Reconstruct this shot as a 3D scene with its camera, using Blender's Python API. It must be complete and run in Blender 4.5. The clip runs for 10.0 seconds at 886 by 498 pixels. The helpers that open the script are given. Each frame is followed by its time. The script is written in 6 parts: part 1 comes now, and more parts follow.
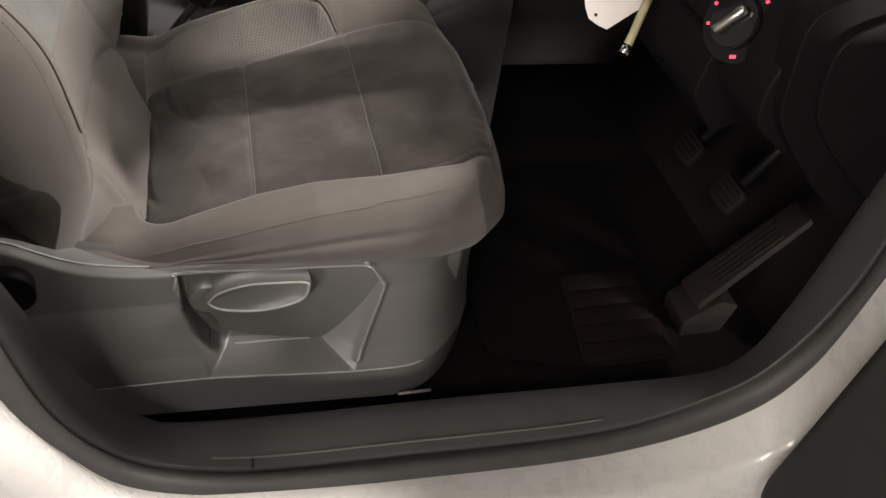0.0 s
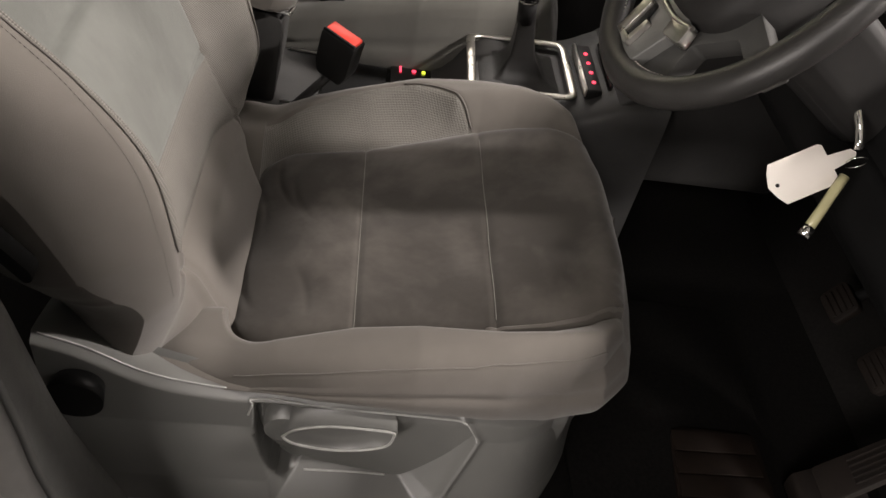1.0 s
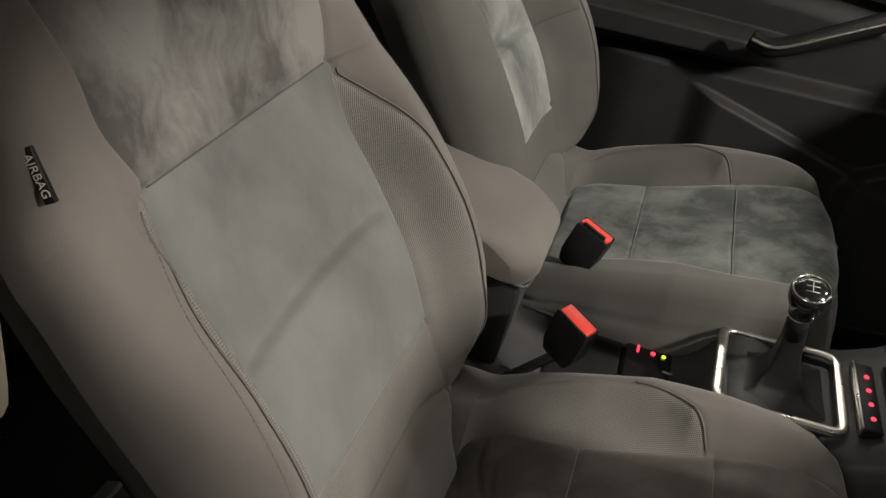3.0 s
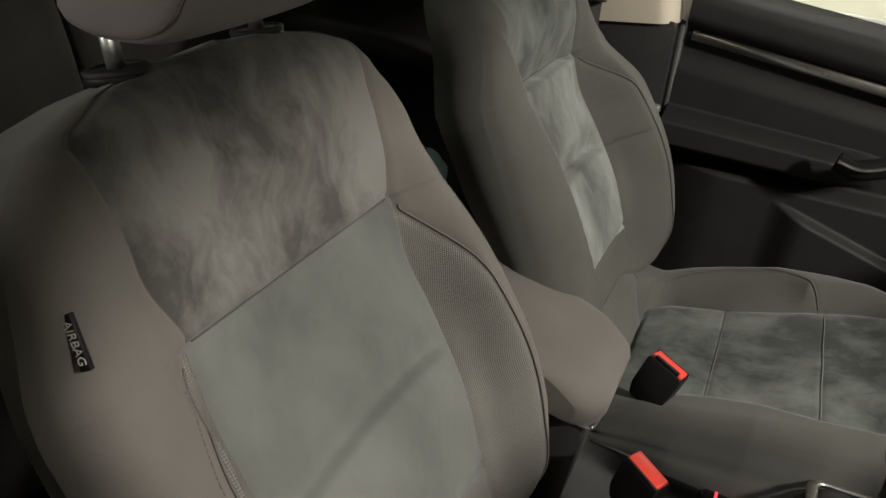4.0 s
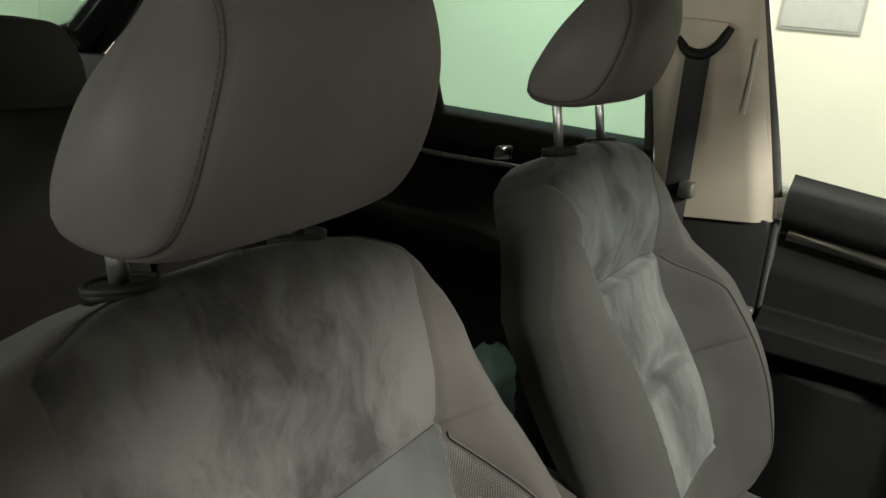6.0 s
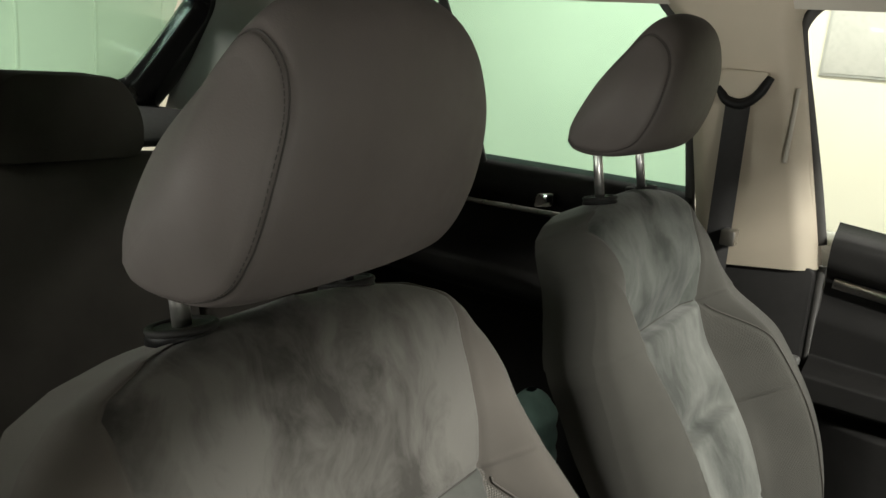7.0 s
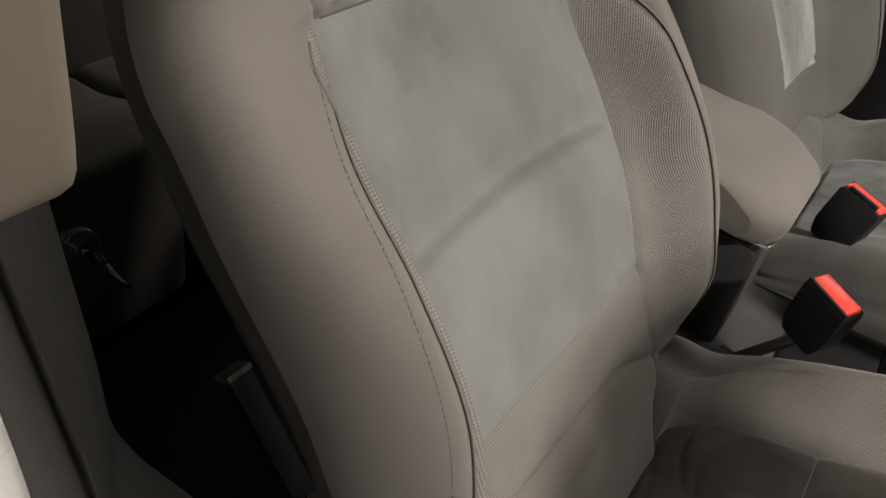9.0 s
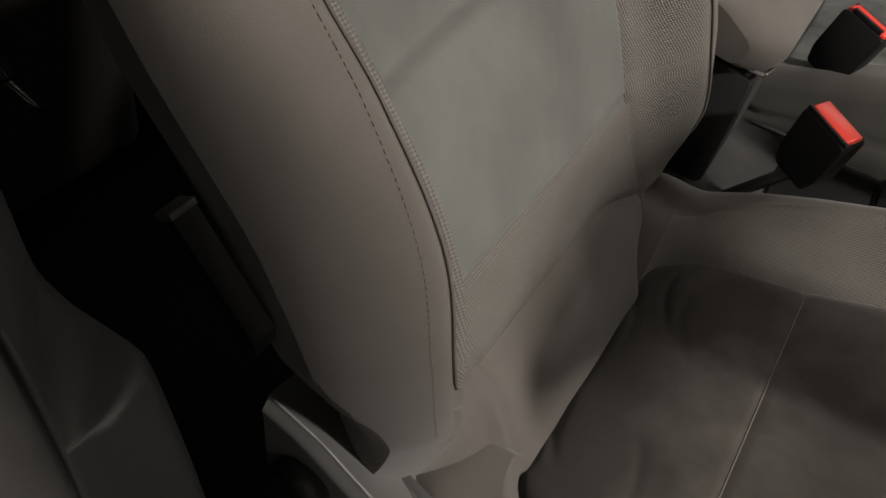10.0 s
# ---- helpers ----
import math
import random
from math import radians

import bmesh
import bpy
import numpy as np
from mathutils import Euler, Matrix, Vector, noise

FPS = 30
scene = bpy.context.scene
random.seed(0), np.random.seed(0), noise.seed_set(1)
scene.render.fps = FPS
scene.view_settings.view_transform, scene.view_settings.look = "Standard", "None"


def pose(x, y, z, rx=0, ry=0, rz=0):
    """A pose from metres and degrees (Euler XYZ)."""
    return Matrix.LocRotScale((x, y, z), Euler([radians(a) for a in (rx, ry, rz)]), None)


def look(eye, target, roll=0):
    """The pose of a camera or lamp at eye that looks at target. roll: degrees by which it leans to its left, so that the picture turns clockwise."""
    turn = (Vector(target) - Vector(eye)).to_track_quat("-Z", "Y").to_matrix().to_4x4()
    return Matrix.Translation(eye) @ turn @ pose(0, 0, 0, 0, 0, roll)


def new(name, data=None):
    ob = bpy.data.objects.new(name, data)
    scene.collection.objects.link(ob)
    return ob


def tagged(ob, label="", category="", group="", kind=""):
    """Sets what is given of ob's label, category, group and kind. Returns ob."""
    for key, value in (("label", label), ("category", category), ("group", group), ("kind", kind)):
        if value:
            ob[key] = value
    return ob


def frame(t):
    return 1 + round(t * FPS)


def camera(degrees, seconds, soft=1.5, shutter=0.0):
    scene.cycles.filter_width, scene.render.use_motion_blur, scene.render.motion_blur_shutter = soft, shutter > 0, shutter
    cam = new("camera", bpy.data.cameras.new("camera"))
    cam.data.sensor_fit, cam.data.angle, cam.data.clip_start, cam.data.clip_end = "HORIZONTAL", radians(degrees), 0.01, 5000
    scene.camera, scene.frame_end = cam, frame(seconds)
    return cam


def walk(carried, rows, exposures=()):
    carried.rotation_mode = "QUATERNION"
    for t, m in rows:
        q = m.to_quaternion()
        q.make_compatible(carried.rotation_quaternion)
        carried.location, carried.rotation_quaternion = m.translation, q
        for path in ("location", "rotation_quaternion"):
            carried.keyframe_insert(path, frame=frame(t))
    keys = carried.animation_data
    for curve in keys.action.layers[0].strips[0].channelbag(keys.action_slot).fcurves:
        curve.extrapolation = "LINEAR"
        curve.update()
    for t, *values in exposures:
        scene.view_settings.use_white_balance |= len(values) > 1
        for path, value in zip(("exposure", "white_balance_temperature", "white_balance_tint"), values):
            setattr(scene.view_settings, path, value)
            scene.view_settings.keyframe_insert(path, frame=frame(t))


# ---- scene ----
cam = camera(59.90, 10.0)
PATH = [
    (0, 0.0635, -0.9419, 1.258, 45.453, -7.226, -13.171),
    (0.5, 0.0786, -0.8039, 1.273, 44.721, -8.906, -5.505),
    (1, 0.0509, -0.7401, 1.2846, 44.874, -9.725, -1.525),
    (1.5, 0.0387, -0.701, 1.3108, 46.079, -9.101, 3.737),
    (2, 0.0536, -0.6454, 1.3251, 49.381, -7.928, 9.406),
    (2.5, 0.0677, -0.6009, 1.3302, 52.181, -7.362, 14.682),
    (3, 0.0487, -0.5592, 1.3422, 54.817, -6.801, 19.321),
    (4.5, 0.0327, -0.4669, 1.3813, 63.884, -4.985, 26.753),
    (5, 0.0137, -0.4291, 1.3782, 66.879, -5.143, 28.293),
    (5.5, 0.0121, -0.4017, 1.378, 69.888, -5.319, 29.977),
    (6, 0.0019, -0.3815, 1.3772, 72.856, -5.549, 31.345),
    (7.5, 0.0221, -0.4294, 1.3846, 76.129, -5.416, 35.676),
    (8, 0.0547, -0.4644, 1.3647, 70.954, -5.198, 37.206),
    (8.5, 0.0621, -0.4777, 1.2849, 62.206, -4.205, 36.997),
    (9, 0.0361, -0.4921, 1.1859, 53.817, -3.281, 35.541),
    (9.5, 0.0272, -0.4748, 1.1276, 47.205, -3.391, 35.072),
    (10, 0.0209, -0.4635, 1.1295, 43.638, -3.601, 33.237),
]
walk(cam, [(t, pose(x, y, z, rx, ry, rz)) for t, x, y, z, rx, ry, rz in PATH], [
    (0.0, 0.22, 6500, 17), (0.5, 0.22, 6500, 17), (1.5, 0.12, 6500, 15), (2.5, -0.15, 6500, 14), (4.5, -0.56, 6400, 7), (5.5, -0.66, 6300, 4), (6.0, -0.53, 6300, 4),
    (7.5, -0.26, 6450, 9), (8.0, -0.36, 6500, 15), (8.5, -0.24, 6500, 18), (9.0, 0.02, 6500, 15), (9.5, -0.28, 6500, 14), (10.0, -0.64, 6500, 14)])

# ---- light ----
world = bpy.data.worlds.new("world")
scene.world = world
world.use_nodes = True
world.node_tree.nodes["Background"].inputs[0].default_value = (0.9, 0.95, 1.0, 1)
world.node_tree.nodes["Background"].inputs[1].default_value = 0.02
scene.view_settings.exposure = 0.0


def lamp(name, m, w, h, watts, colour):
    d = bpy.data.lights.new(name, "AREA")
    d.shape, d.size, d.size_y, d.energy, d.color = "RECTANGLE", w, h, watts, colour
    ob = new(name, d)
    ob.matrix_world = m
    return ob


WARM = (1.0, 0.95, 0.87)
# lamps, out of view: under the workshop ceiling ahead of the car, beside the open door, beyond its far flank and behind
# its tail; low fill lamps added ahead and beside the near rear door
lamp("ceiling_light_front", look((2.55, -0.535, 2.8), (0.0, 0.2, 0.8)), 0.13, 0.35, 240, WARM)
# fill light added through the windscreen; no known lamp hangs there
lamp("fill_light_front_far", look((2.5, 1.3, 2.8), (0.0, 0.3, 0.7)), 0.3, 0.35, 38, WARM)
# added fill, low at the rear, for side panel, sill and headrest cheek
lamp("fill_light_side", look((-2.2, -2.65, 1.05), (0.0, -0.35, 0.8)), 1.0, 0.7, 60, WARM)
lamp("ceiling_light_side", look((-0.8, -2.5, 2.75), (0.1, -0.35, 0.45)), 0.9, 0.4, 33, WARM)
# added fill for the headrest and pillar cover, not a known lamp
lamp("fill_light_low", look((2.95, -2.55, 1.05), (-0.3, -0.1, 1.3)), 0.4, 0.3, 85, WARM)
lamp("ceiling_light_far", look((-0.6, 3.1, 2.84), (-0.6, 3.7, 0)), 4.2, 0.4, 140, WARM)
lamp("ceiling_light_rear", look((-4.4, 0.4, 2.84), (-4.9, 0.4, 0)), 0.4, 3.0, 270, WARM)


# ---- materials ----
def nodes(name):
    m = bpy.data.materials.new(name)
    m.use_nodes = True
    return m, m.node_tree, m.node_tree.nodes["Principled BSDF"]


def link(t, a, b):
    t.links.new(a, b)


def noise_node(t, scale, detail=3.0, rough=0.55, vec=None, stretch=None):
    n = t.nodes.new("ShaderNodeTexNoise")
    n.inputs["Scale"].default_value, n.inputs["Detail"].default_value, n.inputs["Roughness"].default_value = scale, detail, rough
    c = t.nodes.new("ShaderNodeTexCoord")
    src = c.outputs["Object"] if vec is None else vec
    if stretch:
        mp = t.nodes.new("ShaderNodeMapping")
        mp.inputs["Scale"].default_value = stretch
        link(t, src, mp.inputs["Vector"])
        src = mp.outputs["Vector"]
    link(t, src, n.inputs["Vector"])
    return n


def ramp(t, fac, stops):
    r = t.nodes.new("ShaderNodeValToRGB")
    while len(r.color_ramp.elements) < len(stops):
        r.color_ramp.elements.new(0.5)
    for e, (p, c) in zip(r.color_ramp.elements, stops):
        e.position, e.color = p, (*c, 1)
    link(t, fac, r.inputs["Fac"])
    return r


def bump(t, b, height, strength, dist):
    n = t.nodes.new("ShaderNodeBump")
    n.inputs["Strength"].default_value, n.inputs["Distance"].default_value = strength, dist
    link(t, height, n.inputs["Height"])
    if b.inputs["Normal"].is_linked:
        link(t, b.inputs["Normal"].links[0].from_socket, n.inputs["Normal"])
    link(t, n.outputs["Normal"], b.inputs["Normal"])


def shade(c, k):
    return tuple(min(1.0, v * k) for v in c)


def surface(name, colour, rough=0.6, metal=0.0, vary=0.15, scale=14.0, grain=0.0, grain_scale=900.0, sheen=0.0, coat=0.0, spec=0.5):
    m, t, b = nodes(name)
    n = noise_node(t, scale, 4)
    r = ramp(t, n.outputs["Fac"], [(0.3, shade(colour, 1 - vary)), (0.7, shade(colour, 1 + vary))])
    link(t, r.outputs["Color"], b.inputs["Base Color"])
    rr = t.nodes.new("ShaderNodeMapRange")
    rr.inputs["To Min"].default_value, rr.inputs["To Max"].default_value = max(0.02, rough - 0.08), min(1, rough + 0.08)
    n2 = noise_node(t, scale * 5, 3)
    link(t, n2.outputs["Fac"], rr.inputs["Value"])
    link(t, rr.outputs["Result"], b.inputs["Roughness"])
    b.inputs["Metallic"].default_value = metal
    b.inputs["Specular IOR Level"].default_value = spec
    b.inputs["Sheen Weight"].default_value = sheen
    b.inputs["Sheen Roughness"].default_value = 0.5
    b.inputs["Coat Weight"].default_value = coat
    if grain:
        g = noise_node(t, grain_scale, 2)
        bump(t, b, g.outputs["Fac"], grain, 0.0006)
    return m


def suede_material(name, dark, light, scale, lo=0.36, hi=0.66, stroke=0.3, swirl=0.07, fine=3.0):
    """Brushed suede: patches where the nap lies the other way."""
    m, t, b = nodes(name)
    warp = noise_node(t, scale * 0.9, 3)
    mix = t.nodes.new("ShaderNodeVectorMath")
    mix.operation = "MULTIPLY_ADD"
    mix.inputs[1].default_value = (swirl, swirl, swirl)
    link(t, warp.outputs["Color"], mix.inputs[0])
    c = t.nodes.new("ShaderNodeTexCoord")
    link(t, c.outputs["Object"], mix.inputs[2])
    n0 = noise_node(t, scale, 5, 0.58, mix.outputs["Vector"], (1.0, 1.0, 0.55))
    strokes = noise_node(t, scale * fine, 6, 0.68, mix.outputs["Vector"], (0.9, 1.15, 0.65))
    strokes.inputs["Distortion"].default_value = 0.55
    n0.inputs["Distortion"].default_value = 0.2
    n = t.nodes.new("ShaderNodeMath")
    n.operation = "MULTIPLY_ADD"
    n.inputs[1].default_value = stroke
    link(t, strokes.outputs["Fac"], n.inputs[0])
    half = t.nodes.new("ShaderNodeMath")
    half.operation = "MULTIPLY_ADD"
    half.inputs[1].default_value, half.inputs[2].default_value = 1.0, -stroke / 2
    link(t, n0.outputs["Fac"], half.inputs[0])
    link(t, half.outputs[0], n.inputs[2])
    r = ramp(t, n.outputs[0], [(lo, dark), (0.5, tuple((a + c2) / 2 for a, c2 in zip(dark, light))), (hi, light)])
    link(t, r.outputs["Color"], b.inputs["Base Color"])
    b.inputs["Roughness"].default_value = 0.95
    b.inputs["Specular IOR Level"].default_value = 0.2
    b.inputs["Sheen Weight"].default_value = 0.25
    b.inputs["Sheen Roughness"].default_value = 0.4
    g = noise_node(t, 1500, 2)
    bump(t, b, g.outputs["Fac"], 0.25, 0.0006)
    g2 = noise_node(t, 26, 3)
    bump(t, b, g2.outputs["Fac"], 0.25, 0.004)
    return m


def woven_material(name, dark, light, pitch, along=1.0):
    """Open weave: rows of small raised stitches, laid out in metres by the UV map."""
    m, t, b = nodes(name)
    c = t.nodes.new("ShaderNodeTexCoord")
    sep = t.nodes.new("ShaderNodeSeparateXYZ")
    link(t, c.outputs["UV"], sep.inputs[0])

    def wave(a_w, b_w):
        s1 = t.nodes.new("ShaderNodeMath")
        s1.operation = "MULTIPLY"
        s1.inputs[1].default_value = a_w
        link(t, sep.outputs["X"], s1.inputs[0])
        s2 = t.nodes.new("ShaderNodeMath")
        s2.operation = "MULTIPLY_ADD"
        s2.inputs[1].default_value = b_w
        link(t, sep.outputs["Y"], s2.inputs[0])
        link(t, s1.outputs[0], s2.inputs[2])
        w = t.nodes.new("ShaderNodeMath")
        w.operation = "SINE"
        link(t, s2.outputs[0], w.inputs[0])
        return w

    k = 2 * math.pi / pitch
    w1, w2 = wave(k * 0.9, k), wave(-k * 0.9 * along, k)
    p = t.nodes.new("ShaderNodeMath")
    p.operation = "MULTIPLY"
    link(t, w1.outputs[0], p.inputs[0])
    link(t, w2.outputs[0], p.inputs[1])
    mr = t.nodes.new("ShaderNodeMapRange")
    mr.inputs["From Min"].default_value = -1
    link(t, p.outputs[0], mr.inputs["Value"])
    r = ramp(t, mr.outputs["Result"], [(0.3, dark), (0.72, light)])
    n = noise_node(t, 8, 3)
    mx = t.nodes.new("ShaderNodeMixRGB")
    mx.blend_type = "MULTIPLY"
    mx.inputs["Fac"].default_value = 0.5
    link(t, r.outputs["Color"], mx.inputs["Color1"])
    link(t, n.outputs["Fac"], mx.inputs["Color2"])
    br = t.nodes.new("ShaderNodeMixRGB")
    br.blend_type = "MULTIPLY"
    br.inputs["Fac"].default_value = 1
    br.inputs["Color2"].default_value = (1.3, 1.3, 1.3, 1)
    link(t, mx.outputs["Color"], br.inputs["Color1"])
    link(t, br.outputs["Color"], b.inputs["Base Color"])
    b.inputs["Roughness"].default_value = 0.75
    b.inputs["Specular IOR Level"].default_value = 0.3
    bump(t, b, mr.outputs["Result"], 0.7, 0.0012)
    return m


def glass_material(name, tint):
    m, t, b = nodes(name)
    t.nodes.remove(b)
    out = t.nodes["Material Output"]
    tr = t.nodes.new("ShaderNodeBsdfTransparent")
    tr.inputs["Color"].default_value = (*tint, 1)
    gl = t.nodes.new("ShaderNodeBsdfGlossy")
    gl.inputs["Roughness"].default_value = 0.02
    fr = t.nodes.new("ShaderNodeFresnel")
    fr.inputs["IOR"].default_value = 1.08
    mx = t.nodes.new("ShaderNodeMixShader")
    link(t, fr.outputs[0], mx.inputs[0])
    link(t, tr.outputs[0], mx.inputs[1])
    link(t, gl.outputs[0], mx.inputs[2])
    link(t, mx.outputs[0], out.inputs["Surface"])
    return m


def glow_material(name, colour, strength):
    m, t, b = nodes(name)
    b.inputs["Base Color"].default_value = (*shade(colour, 0.4), 1)
    b.inputs["Emission Color"].default_value = (*colour, 1)
    b.inputs["Emission Strength"].default_value = strength
    return m


FABRIC = surface("seat_fabric", (0.108, 0.098, 0.087), 0.92, vary=0.1, scale=9, grain=0.35, grain_scale=1400, sheen=0.15, spec=0.25)
HEADCLOTH = surface("headrest_leather", (0.105, 0.092, 0.086), 0.62, vary=0.08, scale=12, grain=0.22, grain_scale=700, spec=0.4)
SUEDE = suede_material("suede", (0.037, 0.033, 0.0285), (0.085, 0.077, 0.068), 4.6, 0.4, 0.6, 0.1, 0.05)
FABRIC_BENCH = surface("bench_fabric", (0.062, 0.056, 0.049), 0.95, vary=0.12, scale=9, grain=0.35, grain_scale=1400, sheen=0.08, spec=0.2)
# passenger lumbar suede: the sheen of light on it is put into paler colours
SUEDE_SHEEN = suede_material("suede_sheen", (0.07, 0.074, 0.068), (0.2, 0.207, 0.191), 6.0, 0.36, 0.64, 0.4)
SUEDE_UPPER = suede_material("suede_upper", (0.056, 0.053, 0.048), (0.15, 0.145, 0.133), 7.5, 0.39, 0.63, 0.6, 0.09, 2.4)
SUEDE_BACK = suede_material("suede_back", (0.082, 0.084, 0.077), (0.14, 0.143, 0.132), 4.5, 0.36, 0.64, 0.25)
SUEDE_GREEN = suede_material("suede_worn", (0.038, 0.043, 0.038), (0.125, 0.133, 0.121), 7.0, 0.4, 0.64, 0.45)
WEAVE = woven_material("open_weave", (0.098, 0.092, 0.082), (0.165, 0.155, 0.139), 0.0046)
# weave of the passenger seat, its dimmer light put into darker colours
WEAVE_SHADED = woven_material("shaded_weave", (0.064, 0.062, 0.054), (0.09, 0.087, 0.077), 0.0045)
PIPING = surface("piping", (0.088, 0.08, 0.071), 0.8, vary=0.1)
# passenger seat cloth with that side's shade put into its colour
FABRIC_SHADED = surface("shaded_seat_fabric", (0.07, 0.068, 0.06), 0.92, vary=0.12, scale=9, grain=0.35, grain_scale=1400, sheen=0.2, spec=0.2)
SUEDE_SEAM = surface("suede_seam", (0.15, 0.145, 0.13), 0.95, vary=0.2, scale=40, spec=0.1)
SEAM_THREAD = surface("seam_thread", (0.09, 0.082, 0.073), 0.85, vary=0.1)
THREAD = surface("thread", (0.05, 0.045, 0.041), 0.85, vary=0.1)
PLASTIC = surface("grained_plastic", (0.052, 0.0515, 0.049), 0.46, vary=0.1, scale=20, grain=0.5, grain_scale=700, spec=0.5)
PLASTIC_SEAT = surface("seat_plastic", (0.13, 0.13, 0.123), 0.36, vary=0.05, scale=5, grain=0.22, grain_scale=1100, spec=0.65)
# pale plastic: painted highlights on the seat's edges, and the knob's shift marks
HIGHLIGHT_AND_MARK = surface("highlight_and_mark", (0.34, 0.34, 0.325), 0.35, vary=0.2, scale=60)
PLASTIC_DARK = surface("dark_plastic", (0.009, 0.009, 0.009), 0.5, vary=0.1, scale=20, grain=0.2, grain_scale=1000, spec=0.22)
# dash plastic with the footwell's shade put into its near-black colour
DASH_SHADED = surface("dash_shaded", (0.005, 0.005, 0.005), 0.6, vary=0.15, scale=20, grain=0.2, grain_scale=1000, spec=0.12)
CONSOLE_GREY = surface("console_plastic", (0.036, 0.0355, 0.0345), 0.55, vary=0.12, scale=18, grain=0.3, grain_scale=800, spec=0.35)
PLASTIC_SOFT = surface("soft_black_plastic", (0.016, 0.0153, 0.0147), 0.62, vary=0.15, scale=18, grain=0.3, grain_scale=800, spec=0.3)
GLOSS_BLACK = surface("gloss_black", (0.008, 0.008, 0.008), 0.12, vary=0.1, coat=0.4)
LEATHER = surface("black_leather", (0.024, 0.023, 0.022), 0.42, vary=0.15, scale=30, grain=0.35, grain_scale=500)
LEATHER_DARK = surface("gaiter_leather", (0.012, 0.0115, 0.011), 0.5, vary=0.15, scale=30, grain=0.35, grain_scale=500)
CHROME = surface("chrome", (0.78, 0.77, 0.74), 0.1, metal=1.0, vary=0.03)
POST = surface("polished_steel", (0.9, 0.89, 0.86), 0.38, metal=1.0, vary=0.03)
SATIN = surface("satin_metal", (0.62, 0.6, 0.56), 0.3, metal=1.0, vary=0.05)
CREAM = surface("cream_trim", (0.45, 0.395, 0.31), 0.6, vary=0.04, scale=10, grain=0.15, grain_scale=900)
TAIL_GREY = surface("grey_tail_trim", (0.3, 0.32, 0.29), 0.6, vary=0.05, scale=10, grain=0.15, grain_scale=900)
HEADLINER = surface("headliner", (0.5, 0.47, 0.41), 0.95, vary=0.05, scale=10, grain=0.3, grain_scale=1200)
RUBBER = surface("rubber_seal", (0.05, 0.048, 0.045), 0.6, vary=0.12, scale=40, grain=0.2, grain_scale=600)
PAINT = surface("white_paint", (0.58, 0.57, 0.535), 0.28, vary=0.05, scale=8, coat=0.6)
# footwell shade is also put into these carpet, mat and pedal colours
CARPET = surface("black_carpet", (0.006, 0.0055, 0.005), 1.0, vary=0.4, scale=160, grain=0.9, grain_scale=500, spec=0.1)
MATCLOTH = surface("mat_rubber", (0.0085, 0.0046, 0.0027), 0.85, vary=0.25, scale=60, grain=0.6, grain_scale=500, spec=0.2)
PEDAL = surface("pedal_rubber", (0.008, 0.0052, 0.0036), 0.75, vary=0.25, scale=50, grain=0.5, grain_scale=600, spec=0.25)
RED = surface("red_button", (0.75, 0.05, 0.03), 0.4, vary=0.05)
WHITE_TAG = surface("white_card", (0.85, 0.8, 0.74), 0.5, vary=0.03)
BRASS = surface("clear_yellow_plastic", (0.45, 0.42, 0.24), 0.2, vary=0.2)
WEBBING = surface("belt_webbing", (0.016, 0.015, 0.015), 0.7, vary=0.15, scale=80, grain=0.5, grain_scale=900)
LABEL = surface("label_cloth", (0.55, 0.53, 0.48), 0.9, vary=0.1, scale=200)
GLASS_CLEAR = glass_material("window_glass", (0.93, 0.95, 0.92))
GLASS_GREEN = glass_material("rear_window_glass", (0.7, 0.86, 0.79))
RED_GLOW = glow_material("red_backlight", (1.0, 0.05, 0.09), 2.2)
YELLOW_GLOW = glow_material("yellow_backlight", (0.75, 0.9, 0.05), 1.6)
GREEN_GLOW = glow_material("green_backlight", (0.45, 0.9, 0.05), 1.6)
# dark colour for the unseen walls and ceiling, so they bounce little light
DARKWALL = surface("workshop_unseen_dark", (0.16, 0.155, 0.15), 0.8, vary=0.1, scale=2)
WALLPAINT = surface("workshop_wall_paint", (0.82, 0.79, 0.67), 0.8, vary=0.03, scale=2)
CONCRETE_PALE = surface("grey_panel_paint", (0.45, 0.45, 0.42), 0.6, vary=0.05)
CONCRETE = surface("workshop_concrete", (0.09, 0.087, 0.083), 0.7, vary=0.2, scale=3, grain=0.4, grain_scale=150)


# ---- building helpers ----
def empty(name, at=(0, 0, 0)):
    ob = new(name)
    ob.empty_display_size = 0.05
    ob.location = at
    return ob


def part(name, me, material, parent=None, label=""):
    """One mesh object from a bmesh or a mesh, under a thing or a part; coordinates are the parent's world coordinates."""
    if isinstance(me, bmesh.types.BMesh):
        bm, me = me, bpy.data.meshes.new(name)
        bm.to_mesh(me)
        bm.free()
    if material is not None and not me.materials:
        me.materials.append(material)
    ob = new(name, me)
    if parent is not None:
        ob.parent = parent
        top = parent
        off = Vector((0, 0, 0))
        while top is not None:
            off += top.location
            top = top.parent
        ob.location = -off
    return tagged(ob, label)


